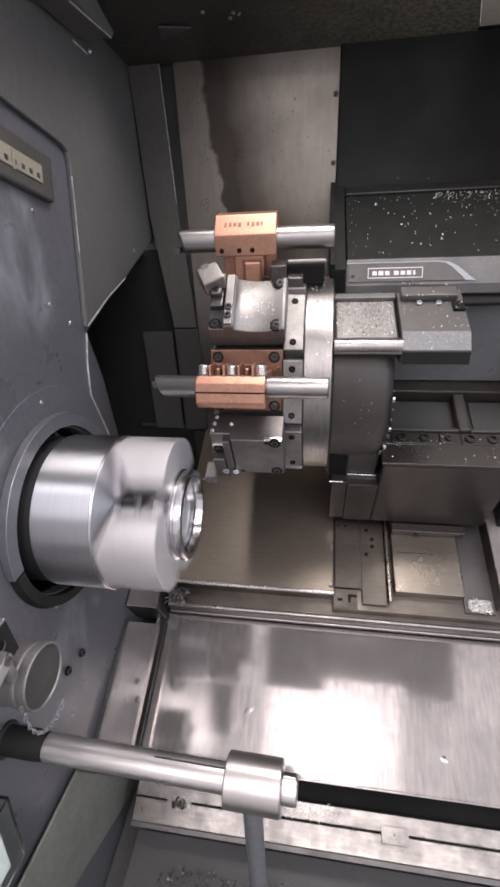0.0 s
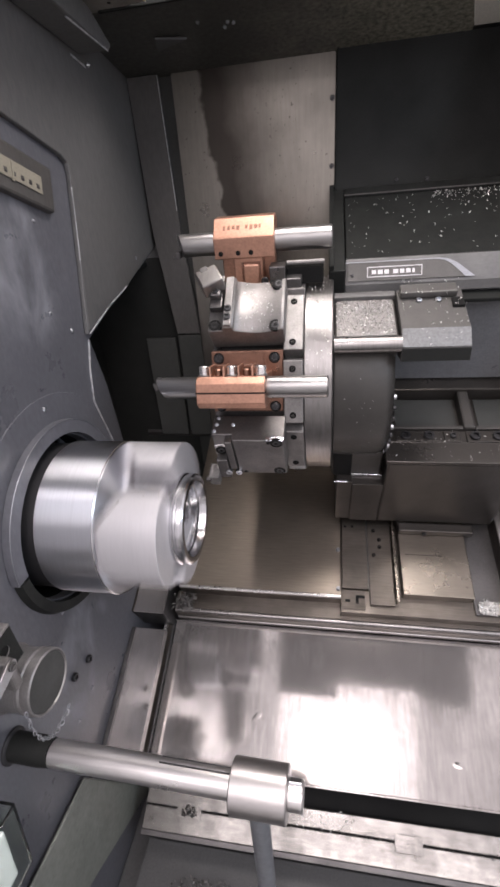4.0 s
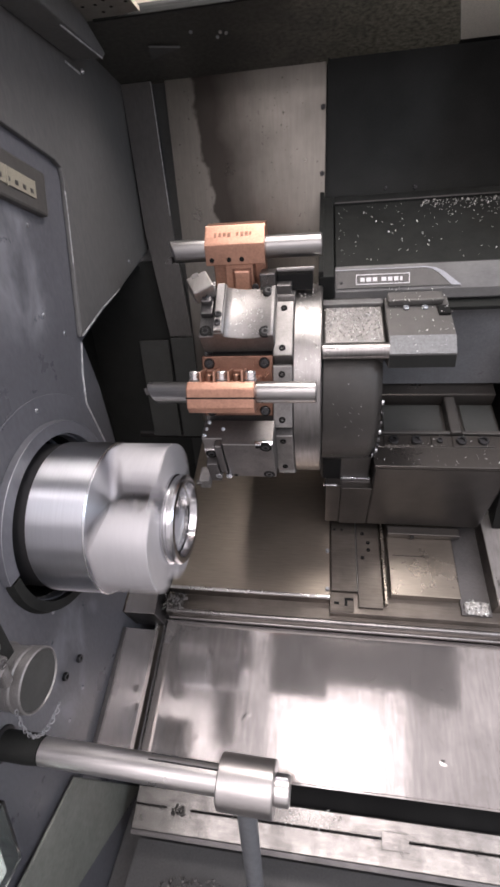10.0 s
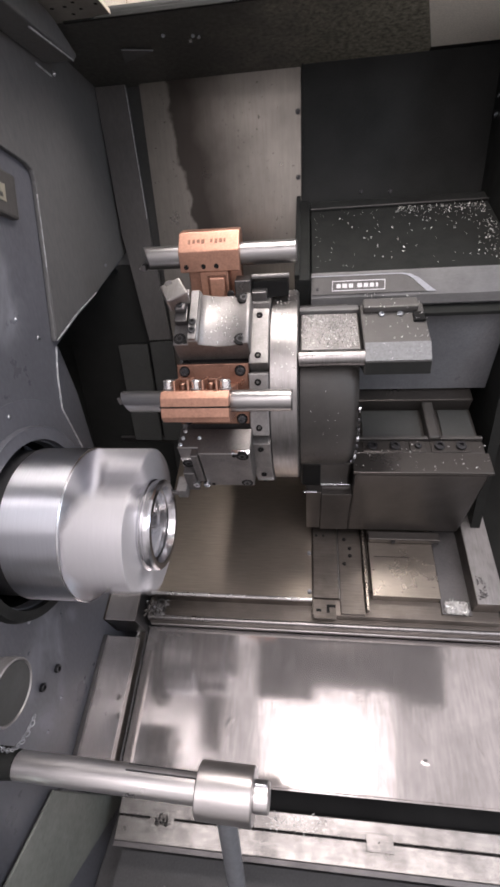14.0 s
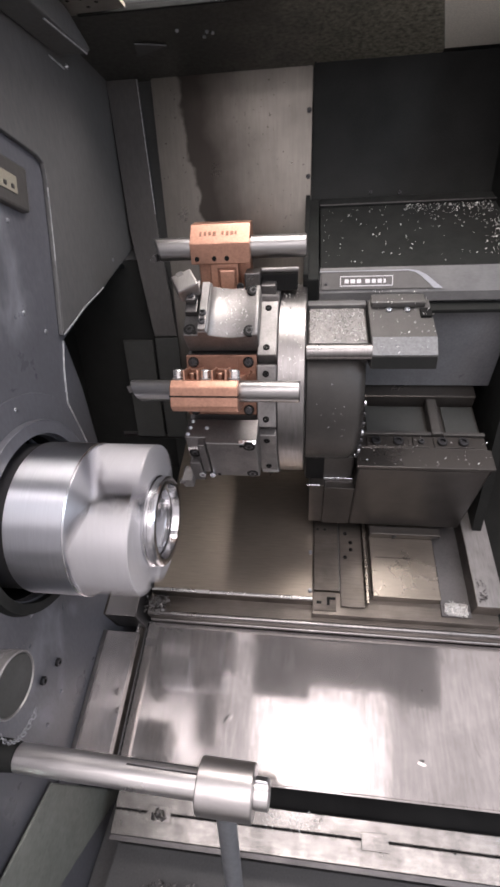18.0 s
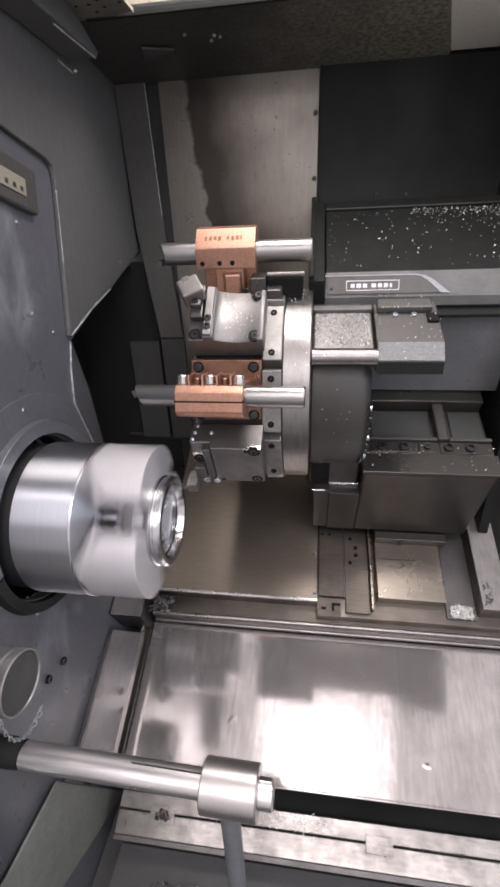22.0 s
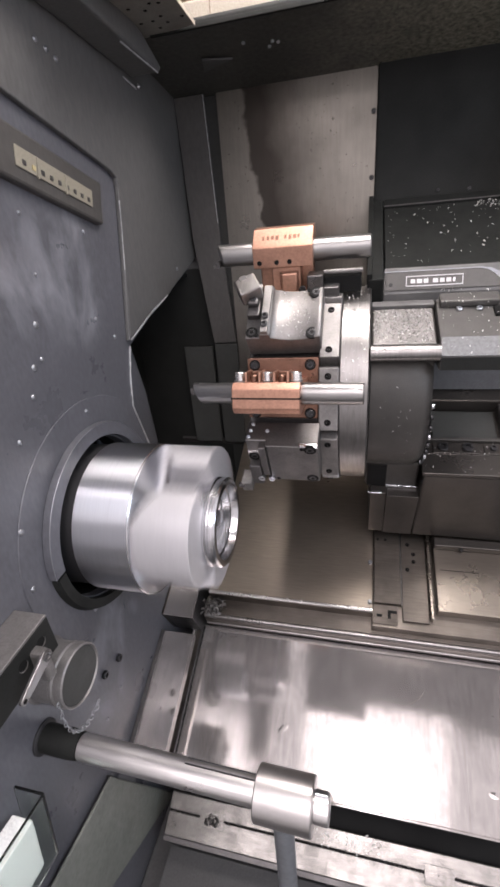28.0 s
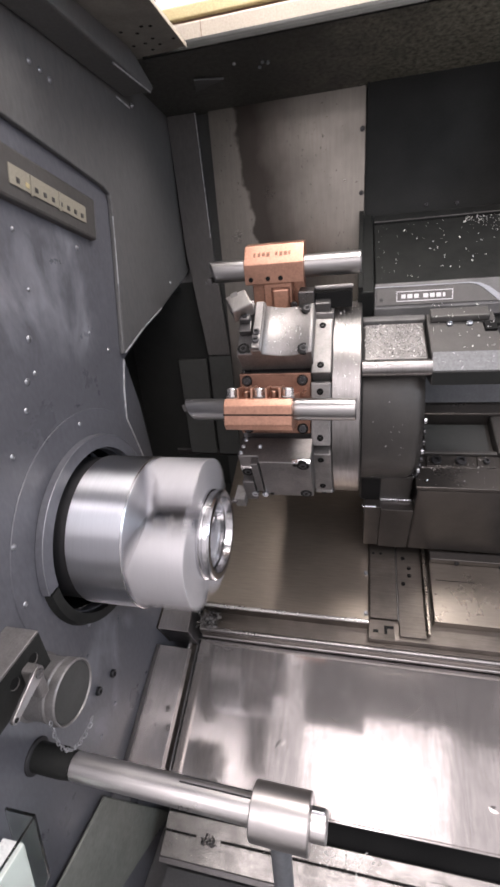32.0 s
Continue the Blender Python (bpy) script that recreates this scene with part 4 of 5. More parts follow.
for x in (0.2640, 0.3065):
    lug = part("lug", station(36, box(x, x + 0.0035, 0.020 + hw - 0.012, 0.020 + hw + 0.0050, 0.226, 0.265, 0.0012)), COPPER, h1)
    part("lug_wall", station(36, box(x + 0.0205, x + 0.0240, 0.020 + hw - 0.012, 0.020 + hw + 0.0050, 0.226, 0.265, 0.0012)), COPPER, lug)
    part("lug_back", station(36, box(x + 0.0036, x + 0.0204, 0.020 + hw - 0.012, 0.020 + hw + 0.0035, 0.226, 0.234, 0.0012)), SHADEBRONZE, lug)
    part("lug_pin", station(36, moved(lathe([(0, 0), (0, 0.0062), (0.010, 0.0062), (0.0115, 0.0045), (0.0115, 0)], 16), at(x + 0.012, 0.020 + hw - 0.0115, 0.252, "y"))), SHADEBRONZE, lug)
h2, hw2, hh2 = boring_holder(108, 0.000, 0.2550, 0.0185, 0.178, 0.4425, 1)
for x in (0.256, 0.286, 0.308):
    part("set_screw", station(108, moved(lathe([(0, 0.0042), (0.0005, 0.0040), (0.0005, 0.0)], 12), at(x, -hw2 - 0.0003, 0.2440, "-y"))), HOLE, h2)
for i in range(9):
    if i != 4:
        wide = 0.0035 + 0.0007 * (i * 5 % 4)
        part("engraving", station(108, moved(box(0.262 + 0.0075 * i, 0.262 + wide + 0.0075 * i, -0.0044 + 0.0008 * (i % 3), 0.0040, -0.0004, 0.0004), Matrix.Translation((0, -hw2 + 0.013, 0.2645 + hh2 - 0.013)) @ Matrix.Rotation(radians(45), 4, "X"))), ETCH, h2)
for x in (0.262, 0.298, 0.336):
    part("top_screw", station(108, moved(cap_screw(0.0042, 0.003), at(x, hw2 - 0.003, 0.2645 + hh2 - 0.012, "y"))), COPPER, h2)
part("key_groove", station(108, box(0.2895, 0.3225, -hw2 + 0.0022, -hw2 + 0.0037, 0.1845, 0.2285, 0.0005)), ETCH, h2)
part("key_plate", station(108, box(0.291, 0.321, -0.0335, -hw2 + 0.0020, 0.186, 0.2265, 0.004)), COPPER, h2)
part("key_screw", station(108, moved(cap_screw(0.006, 0.004), at(0.330, -0.040, 0.200, "-y"))), BOLT, h2)
part("key_screw", station(108, moved(cap_screw(0.0055, 0.003), at(0.331, -0.040, 0.184, "-y"))), BOLT, h2)
part("coolant_pipe", station(108, cyl(0.366, 0.430, 0.0038, 16, (-0.03, 0.2235))), TOOLST, turret, "thin bright pipe")
# block coloured hole-black to stand in for the shaded gap under the pipe
part("pipe_gap_dark", station(108, box(0.366, 0.428, -0.030, 0.008, 0.188, 0.215, 0.002)), HOLE, turret)
part("coolant_block", station(108, box(0.338, 0.3655, -0.045, -0.01, 0.18, 0.222, 0.002)), MOUNT, turret)
part("coolant_block", station(100, box(0.366, 0.392, -0.02, 0.02, 0.185, 0.207, 0.002)), DARKST, turret)

# ---- cross slide behind the turret ----
slide = thing("cross_slide", SL, (0.62, 0.3, -0.3), "dark oily cast iron cross slide carrying the turret", "cross slide")
part("gearbox", lathe([(0.446, 0.0), (0.446, 0.154), (0.448, 0.156), (0.530, 0.156), (0.540, 0.150), (0.546, 0.142), (0.546, 0.0)], 72, (UT, 0)), CAST, slide)
for i in range(14):
    a = radians(150 + 7.5 * i)
    part("screw", moved(cap_screw(0.0052, 0.004), at(0.545, UT + 0.150 * math.cos(a), 0.150 * math.sin(a))), RIVET if i % 3 == 0 else BOLT, slide)
part("foot", box(0.446, 0.546, 0.197, 0.31, -0.165, -0.09, 0.004), CAST, slide)
part("foot_notch", box(0.450, 0.487, 0.1940, 0.1985, -0.166, -0.094, 0.002), HOLE, slide)
part("foot_lip", box(0.452, 0.480, 0.1750, 0.1795, -0.1655, -0.1625, 0.001), RIVET, slide)
part("foot_lip", box(0.488, 0.549, 0.1935, 0.1965, -0.168, -0.161, 0.001), RIVET, slide, "bright worn lip")
part("foot_face", box(0.490, 0.5518, 0.1730, 0.30, -0.325, -0.169, 0.0006), SADDLE, slide)
part("foot_face", box(0.458, 0.4893, 0.1765, 0.30, -0.325, -0.166, 0.0006), SADDLE, slide)
part("top_tray", box(0.446, 0.547, 0.240, 0.350, 0.118, 0.158, 0.004), CAST, slide)
tray = part("tray_floor", box(0.450, 0.5435, 0.246, 0.338, 0.1582, 0.161, 0.001), TOOLST, slide, "bright wet steel tray")
part("tray_rim", box(0.446, 0.547, 0.338, 0.352, 0.140, 0.168, 0.002), PLATE, slide)
part("piston", lathe([(0.446, 0), (0.446, 0.0125), (0.548, 0.0125), (0.548, 0)], 24, (0.226, 0.160)), FLANGE, slide, "ground steel piston rod")
mot = part("motor_cover", prism([(0.262, 0.108), (0.215, 0.132), (0.224, 0.152), (0.252, 0.167), (0.352, 0.168), (0.352, 0.10)], 0.549, 0.652, 0.002), MOTOR, slide, "grey cast cover with rounded edges")
part("front_facet", prism([(0.2245, 0.1525), (0.2515, 0.1670), (0.2507, 0.1688), (0.2237, 0.1543)], 0.5505, 0.6505), CASTAL, mot, "pale speckled front facet")
part("front_lip", prism([(0.2155, 0.1335), (0.2235, 0.1513), (0.2222, 0.1520), (0.2142, 0.1342)], 0.5505, 0.6505), BLACK, mot)
part("lug", box(0.553, 0.642, 0.326, 0.351, 0.168, 0.180, 0.003), MOTOR, mot)
part("notch", box(0.632, 0.650, 0.300, 0.322, 0.165, 0.172, 0.001), HOLE, mot)
for x in (0.582, 0.612):
    part("screw", moved(cap_screw(0.005, 0.003), ax(x, 0.320, 0.169)), RIVET, mot)
part("guard_plate", prism([(0.375, -0.065), (0.408, 0.140), (0.420, 0.138), (0.387, -0.067)], 0.549, 0.828, 0.001), SLATE, slide, "flat slate grey guard plate")
part("rear_web", box(0.5465, 0.80, 0.345, 0.386, -0.12, -0.068, 0.003), SADDLE, slide)
part("shelf", box(0.5465, 0.80, 0.258, 0.345, -0.16, -0.098, 0.002), SADDLE, slide)
for x0, x1 in ((0.562, 0.698), (0.720, 0.80)):
    part("rib_front", box(x0, x1, 0.250, 0.2585, -0.14, -0.078, 0.002), CAST, slide)
    # the recess's shade is put into this plate's dark colour
    part("pocket", box(x0 + 0.012, x1 - 0.006, 0.262, 0.340, -0.0978, -0.094, 0.001), PITDARK, slide)
part("rib", box(0.698, 0.720, 0.25, 0.348, -0.12, -0.074, 0.004), CAST, slide)
part("rib", box(0.5465, 0.566, 0.25, 0.348, -0.12, -0.074, 0.004), CAST, slide)
led = part("bolt_ledge", box(0.548, 0.80, 0.218, 0.250, -0.16, -0.084, 0.003), SADDLE, slide)
for x0, x1 in ((0.570, 0.652), (0.660, 0.690), (0.700, 0.775)):
    part("bolt_pad", box(x0, x1, 0.2205, 0.2475, -0.0845, -0.0808, 0.0015), SADDLE, led)
for x in (0.588, 0.632, 0.676, 0.716, 0.756):
    part("screw", moved(cap_screw(0.0098 if x != 0.676 else 0.006, 0.006), ax(x, 0.2335, -0.0810)), BOLT, led)
part("apron", box(0.552, 0.80, 0.172, 0.23, -0.325, -0.088, 0.005), SADDLE, slide, "dark smooth steel apron")
part("apron_lip", box(0.548, 0.804, 0.170, 0.217, -0.0878, -0.080, 0.002), SADDLE, slide)
fixed_strip = part("way_strip", box(0.474, 0.531, 0.022, 0.33, -0.371, -0.360, 0.001), BEDWAY, slide)
for x in (0.482, 0.499):
    part("hole", moved(lathe([(0, 0.0032), (0.0004, 0.003), (0.0004, 0)], 10), ax(x, 0.172, -0.3600)), HOLE, fixed_strip)
foot_strip = part("way_foot", box(0.474, 0.5235, -0.0205, 0.0215, -0.3715, -0.3685, 0.0006), BEDWAY, slide)
part("slot", box(0.480, 0.491, -0.006, 0.000, -0.3684, -0.3680), HOLE, foot_strip)
part("notch", box(0.503, 0.5225, 0.004, 0.010, -0.3684, -0.3680), HOLE, foot_strip)
part("notch", box(0.503, 0.509, -0.008, 0.004, -0.3684, -0.3680), HOLE, foot_strip)
part("strip_edge", box(0.5312, 0.5328, 0.020, 0.33, -0.3715, -0.359, 0.0004), FLANGE, slide)
ws = part("way_strip", box(0.5335, 0.586, -0.010, 0.33, -0.3712, -0.3632, 0.001), BEDWAY, slide)
part("wiper", box(0.588, 0.594, -0.004, 0.19, -0.371, -0.350, 0.001), WAYPL, slide)
for x, u in ((0.560, 0.142), (0.560, 0.124), (0.546, 0.104), (0.548, 0.165)):
    part("screw", moved(cap_screw(0.0045, 0.0015), ax(x, u, -0.3632)), HOLE, ws)
part("scraper", box(0.601, 0.76, 0.150, 0.171, -0.344, -0.3255, 0.002), SADDLE, slide)
part("screw", moved(cap_screw(0.005, 0.004), at(0.657, 0.150, -0.336, "-y")), BOLT, slide)

# ---- sliding cover with its fascia ----
cover = thing("slide_cover", SL, (0.64, 0.55, 0.17), "black sliding cover strewn with chips, grey fascia", "cover")
part("top", box(0.468, 0.828, 0.434, 0.668, 0.160, 0.180, 0.002), BLACK, cover)
part("fascia", prism([(0.433, 0.160), (0.433, 0.1805), (0.399, 0.150), (0.393, 0.134), (0.405, 0.130)], 0.4665, 0.828, 0.0015), PLATE, cover, "grey painted fascia")
d = (Vector((0, 0.399, 0.150)) - Vector((0, 0.433, 0.1805)))
fd = d.normalized()
nf = Vector((0, fd.z, -fd.y))
nf = nf if nf.z > 0 else -nf
FM = Matrix((Vector((1, 0, 0)), fd, nf)).transposed().to_4x4()
FM.translation = Vector((0.4665, 0.433, 0.1805))
bez = [(0.004, 0.008), (0.165, 0.008), (0.180, 0.014), (0.214, 0.038), (0.210, 0.0405), (0.004, 0.0405)]
inset = prism([(p[0], p[1]) for p in bez], 0.0, 0.0022, 0.0006)
inset.transform(Matrix(((0, 1, 0, 0), (0, 0, 1, 0), (1, 0, 0, 0), (0, 0, 0, 1))))
ins = part("badge_plate", moved(inset, FM @ Matrix.Translation((0, 0, 0.0003))), MOTOR, cover, "raised grey badge strip")
edge = prism([(0.0, 0.0068), (0.160, 0.0068), (0.176, 0.0095), (0.190, 0.0165), (0.219, 0.0405), (0.204, 0.0405), (0.181, 0.0185), (0.170, 0.0115), (0.158, 0.0085), (0.0, 0.0083)], 0.002, 0.0034)
edge.transform(Matrix(((0, 1, 0, 0), (0, 0, 1, 0), (1, 0, 0, 0), (0, 0, 0, 1))))
part("bright_edge", moved(edge, FM), STUD, ins)
fr = [box(0.038, 0.132, 0.0165, 0.0178, 0.0024, 0.0032), box(0.038, 0.132, 0.0332, 0.0345, 0.0024, 0.0032), box(0.038, 0.0393, 0.0165, 0.0345, 0.0024, 0.0032), box(0.1307, 0.132, 0.0165, 0.0345, 0.0024, 0.0032)]
fr += [box(x, x + w, 0.0222, 0.0292, 0.0024, 0.0030) for x, w in ((0.046, 0.0075), (0.0565, 0.0085), (0.068, 0.0075), (0.083, 0.0085), (0.0945, 0.0075), (0.105, 0.0075), (0.1155, 0.004))]
part("badge_mark", moved(joined(*fr), FM), JAW, ins, "pale framed bars of a maker's badge")
part("screw", moved(cap_screw(0.003, 0.002), FM @ at(0.012, 0.03, 0.0025, "z")), BOLT, ins)
part("rear_step", box(0.468, 0.828, 0.6685, 0.702, 0.150, 0.184, 0.002), BLACK, cover)
part("rear_edge", lathe([(0.468, 0), (0.468, 0.0014), (0.828, 0.0014), (0.828, 0)], 8, (0.6688, 0.1848)), DARKST, cover)
part("lower_lip", box(0.4665, 0.828, 0.375, 0.40, 0.120, 0.1275, 0.001), BLACK, cover)
endp = thing("cover_end_plate", SL, (0.45, 0.57, 0.15), "black end plate of the sliding cover", "end plate")
part("plate", box(0.437, 0.4655, 0.395, 0.702, 0.085, 0.186, 0.003), BLACK, endp)
part("flange", box(0.437, 0.446, 0.395, 0.702, 0.1865, 0.196, 0.001), BLACK, endp)

# ---- rod with collar and post ----
RY, RZ = -0.262, -0.212
rod = thing("guide_rod", ID, (0, RY, RZ), "ground steel rod with keyway, collar and post", "rod")
run = Vector((0.40, -0.277 - RY, -0.203 - RZ)).normalized()
RM = Matrix.Translation((0, RY, RZ)) @ Vector((1, 0, 0)).rotation_difference(run).to_matrix().to_4x4()
part("shaft", moved(cyl(0.066, 0.325, 0.0178, 40), RM), ROD, rod)
part("sleeve", moved(lathe([(-0.02, 0), (-0.02, 0.0195), (0.048, 0.0195), (0.0655, 0.0179), (0.0655, 0)], 32), RM), BLACK, rod, "blackened sleeve")
part("wall_flange", lathe([(0.0005, 0.021), (0.0005, 0.0245), (0.003, 0.0245), (0.004, 0.0235), (0.005, 0.019)], 40, (RY, RZ)), RUBBER, rod, "black flange ring")
part("collar", moved(lathe([(0.3235, 0.0), (0.3235, 0.0300), (0.325, 0.0315), (0.393, 0.0315), (0.3945, 0.0300), (0.3945, 0.0)], 56), RM), COLLAR, rod, "satin steel collar")
part("rod_end", moved(cyl(0.394, 0.413, 0.0172, 40), RM), ROD, rod)
KA = RM @ Matrix.Rotation(radians(-24), 4, "X")
for t in (-0.006, 0.0045):
    part("key_edge", moved(box(0.226, 0.324, t, t + 0.0015, 0.0168, 0.0182, 0.0003), KA), BOLT, rod)
part("key", moved(box(0.395, 0.411, -0.0045, 0.0045, 0.0155, 0.0198, 0.001), KA), RIVET, rod)
post = lathe([(0, 0), (0, 0.0135), (0.7, 0.0135), (0.7, 0)], 28)
part("post", moved(post, Matrix.Translation((0.3535, -0.276, -0.205 - 0.732)) @ AXIS["z"]), POST, rod, "dark grey upright post")

# ---- hose coupling with lever and chain ----
HY, HZ = -0.2245, -0.1145
hose = thing("hose_coupling", ID, (0, HY, HZ), "steel hose coupling on the headstock wall", "coupling")
part("body", lathe([(0.0, 0.043), (0.008, 0.045), (0.010, 0.041), (0.040, 0.041), (0.042, 0.0425), (0.046, 0.0425), (0.048, 0.0405), (0.052, 0.0405), (0.0535, 0.0432), (0.0625, 0.0432), (0.064, 0.0420), (0.064, 0.0408), (0.062, 0.0398), (0.061, 0.0395), (0.061, 0)], 56, (HY, HZ)), HOSEST, hose)
part("end_cap", lathe([(0.0612, 0.0393), (0.0622, 0.0388), (0.0622, 0.0)], 40, (HY, HZ)), PITDARK, hose, "dull dark grey end cap")
lev = [(0.009 * math.cos(radians(k)), 0.009 * math.sin(radians(k))) for k in range(-90, 91, 20)] + [(-0.048, 0.0055)]
lev += [(-0.050 + 0.0055 * math.cos(radians(k)), 0.0055 * math.sin(radians(k))) for k in range(120, 241, 30)] + [(-0.048, -0.0055)]
LM = Matrix.Translation((0.066, -0.270, -0.021)) @ Matrix.Rotation(radians(20), 4, "X")
lever = part("lever", moved(prism(lev, 0.0, 0.005, 0.001), LM), FLANGE, hose, "bright lever arm")
part("lever_eye", moved(lathe([(0.005, 0.006), (0.0065, 0.006), (0.0065, 0.0035), (0.0052, 0.003), (0.0052, 0)], 16), LM), DARKST, lever)
part("lever_hole", moved(lathe([(0.005, 0.003), (0.0054, 0.003), (0.0054, 0.0)], 12), LM @ Matrix.Translation((0, -0.050, 0))), HOLE, lever)
part("lug", box(0.044, 0.0655, -0.273, -0.258, -0.066, -0.018, 0.004), TOOLST, hose)


def link(m):
    """One oval chain link."""
    bm = bmesh.new()
    rings = []
    for i in range(12):
        a = 2 * math.pi * i / 12
        c = Vector((0, 0.0026 * math.cos(a), 0.0042 * math.sin(a)))
        o = Vector((0, math.cos(a), math.sin(a)))
        rings.append([bm.verts.new(m @ (c + 0.0009 * (math.cos(b) * o + math.sin(b) * Vector((1, 0, 0))))) for b in [2 * math.pi * k / 5 for k in range(5)]])
    for i in range(12):
        for k in range(5):
            f = bm.faces.new((rings[i][k], rings[i][(k + 1) % 5], rings[(i + 1) % 12][(k + 1) % 5], rings[(i + 1) % 12][k]))
            f.smooth = True
    return bm


for i in range(19):
    k = i / 18
    p = Vector((0.067 + 0.002 * (i % 2), -0.277 + 0.063 * k - 0.080 * k * (1 - k), -0.104 - 0.082 * k - 0.116 * k * (1 - k)))
    slope = math.atan2(-0.082 - 0.116 * (1 - 2 * k), 0.063 - 0.080 * (1 - 2 * k))
    part("chain_link", link(Matrix.Translation(p) @ Matrix.Rotation(slope + radians(90), 4, "X") @ Matrix.Rotation(radians(70 * (i % 2)), 4, "Z")), STUD, hose)

# ---- bracket, clear tray, lamp on the headstock wall ----
br = thing("wall_bracket", ID, (0, -0.25, -0.03), "folded steel bracket with two slots", "bracket")
BM = Matrix.Translation((0.018, -0.231, 0.001)) @ Matrix.Rotation(radians(3), 4, "X")
part("top_plate", moved(box(-0.018, 0.030, -0.12, 0.0, 0.0, 0.004, 0.001), BM), TOOLST, br)
part("front_plate", moved(box(0.026, 0.030, -0.12, 0.0, -0.055, 0.0, 0.001), BM), BLACK, br)
for y in (-0.028, -0.062):
    part("slot", moved(prism(circle(y + 0.006, -0.022, 0.0075, 16), 0.0295, 0.0303), BM), HOLE, br)
    part("slot_rim", moved(prism(circle(y + 0.006, -0.022, 0.0075, 10, 180, 380) + circle(y + 0.006, -0.0205, 0.0072, 10, 380, 180), 0.0296, 0.0309), BM), TOOLST, br)
lamp = thing("work_lamp", ID, (0, 0.10, 0.52), "recessed work lamp with a beige row of diodes, unlit", "lamp")
LA = Matrix.Translation((0.0, 0.064, 0.517)) @ Matrix.Rotation(radians(-14.5), 4, "X")
part("housing", moved(box(-0.004, 0.012, -0.26, 0.112, -0.030, 0.034, 0.004), LA), POSTPAINT, lamp)
part("board", moved(box(0.0122, 0.0138, -0.083, 0.080, -0.012, 0.012, 0.0005), LA), LED, lamp, "beige diode board")
for i in range(9):
    part("diode", moved(box(0.0139, 0.0152, -0.072 + 0.0172 * i, -0.066 + 0.0172 * i, -0.0075, -0.0015, 0.0004), LA), DARKST if i != 1 else CREAM, lamp)
for y in (-0.046, 0.012):
    part("clip", moved(box(0.0139, 0.016, y, y + 0.003, -0.015, 0.011, 0.0004), LA), LED, lamp)
tray = thing("clear_tray", ID, (0.03, -0.37, -0.27), "clear acrylic tray holding a white block", "tray")
TM = Matrix.Translation((0.05, -0.327, -0.208)) @ Matrix.Rotation(radians(-8), 4, "X")
part("wall", moved(box(-0.045, 0.0, -0.004, 0.0, -0.11, 0.0, 0.001), TM), ACRYLIC, tray)
part("wall", moved(box(-0.002, 0.002, -0.11, -0.0045, -0.11, 0.0, 0.001), TM), ACRYLIC, tray)
part("base", moved(box(-0.045, 0.0, -0.11, 0.0, -0.114, -0.1105, 0.001), TM), ACRYLIC, tray)
part("white_block", moved(box(-0.040, -0.010, -0.10, -0.018, -0.110, -0.026, 0.002), TM), WHITE, tray)
for ob in tray.children:
    if "wall" in ob.name:
        ob.visible_shadow = False

# ---- chips ----
def chips(name, spots, size, m, material, label, parent=None):
    """Many small curled slivers as one mesh of stuff."""
    verts, faces = [], []
    for p in spots:
        s = size * random.uniform(0.5, 1.6)
        q = Euler([random.uniform(0, 6.28) for _ in range(3)]).to_matrix()
        k = len(verts)
        for i in range(4):
            a = 0.9 * i
            for w in (-0.35, 0.35):
                verts.append(Vector(p) + q @ Vector((s * (math.cos(a) - 0.5), s * w, s * math.sin(a) * 0.6)))
        for i in range(3):
            faces.append((k + 2 * i, k + 2 * i + 1, k + 2 * i + 3, k + 2 * i + 2))
    me = bpy.data.meshes.new(name)
    me.from_pydata([tuple(v) for v in verts], [], faces)
    me.materials.append(material)
    ob = new(name, me)
    ob.matrix_world = m
    return tagged(ob, label, "chips", "", "stuff")


rng = random.Random(5)
spots = [(rng.uniform(0.475, 0.82), rng.uniform(0.44, 0.66), 0.1812) for _ in range(110)]
spots += [(0.82 - abs(rng.gauss(0, 0.035)), rng.uniform(0.45, 0.66), 0.1815) for _ in range(120)]
spots += [(rng.uniform(0.64, 0.82), 0.664 - abs(rng.gauss(0, 0.02)), 0.1815) for _ in range(150)]
cover_chips = chips("cover_chips", spots, 0.0016, SL, CHIP, "bright metal chips strewn over the black cover")
spots = [(rng.uniform(0.755, 0.80), rng.uniform(-0.008, 0.016), -0.365 + rng.uniform(0, 0.006)) for _ in range(700)]
chips("gutter_chips", spots, 0.0028, SL, CHIP, "heap of bright chips in the gutter")
spots = [(0.112 + rng.gauss(0, 0.012), 0.150 + rng.gauss(0, 0.012), -0.360 + abs(rng.gauss(0, 0.008))) for _ in range(260)]
chips("trough_chips", spots, 0.0035, ID, TOOLST, "tangle of steel swarf in the trough corner")
spots = [(rng.uniform(0.12, 0.8), rng.uniform(-0.34, -0.185), -0.797 + rng.uniform(0, 0.012)) for _ in range(2400)]
chips("trench_chips", spots, 0.0034, ID, TOOLST, "metal chips lying in the trench")
spots = [(rng.uniform(0.135, 0.166), rng.uniform(-0.414, -0.398), -0.5845 + rng.uniform(0, 0.004)) for _ in range(70)]
chips("ledge_chips", spots, 0.003, SL, DARKST, "small clump of dark chips on the ledge")
spots = [(rng.uniform(0.06, 1.0), -0.4035 + rng.gauss(0, 0.0022), -0.5862 + rng.uniform(0, 0.001)) for _ in range(420)]
chips("ledge_grime", spots, 0.0016, SL, DARKST, "dark grime and fine chips along the ledge groove")
spots = [(rng.uniform(0.36, 0.50), -0.386 + rng.gauss(0, 0.007), -0.5866) for _ in range(90)]
chips("ledge_residue", spots, 0.0022, SL, WHITE, "whitish dried residue on the steel ledge")
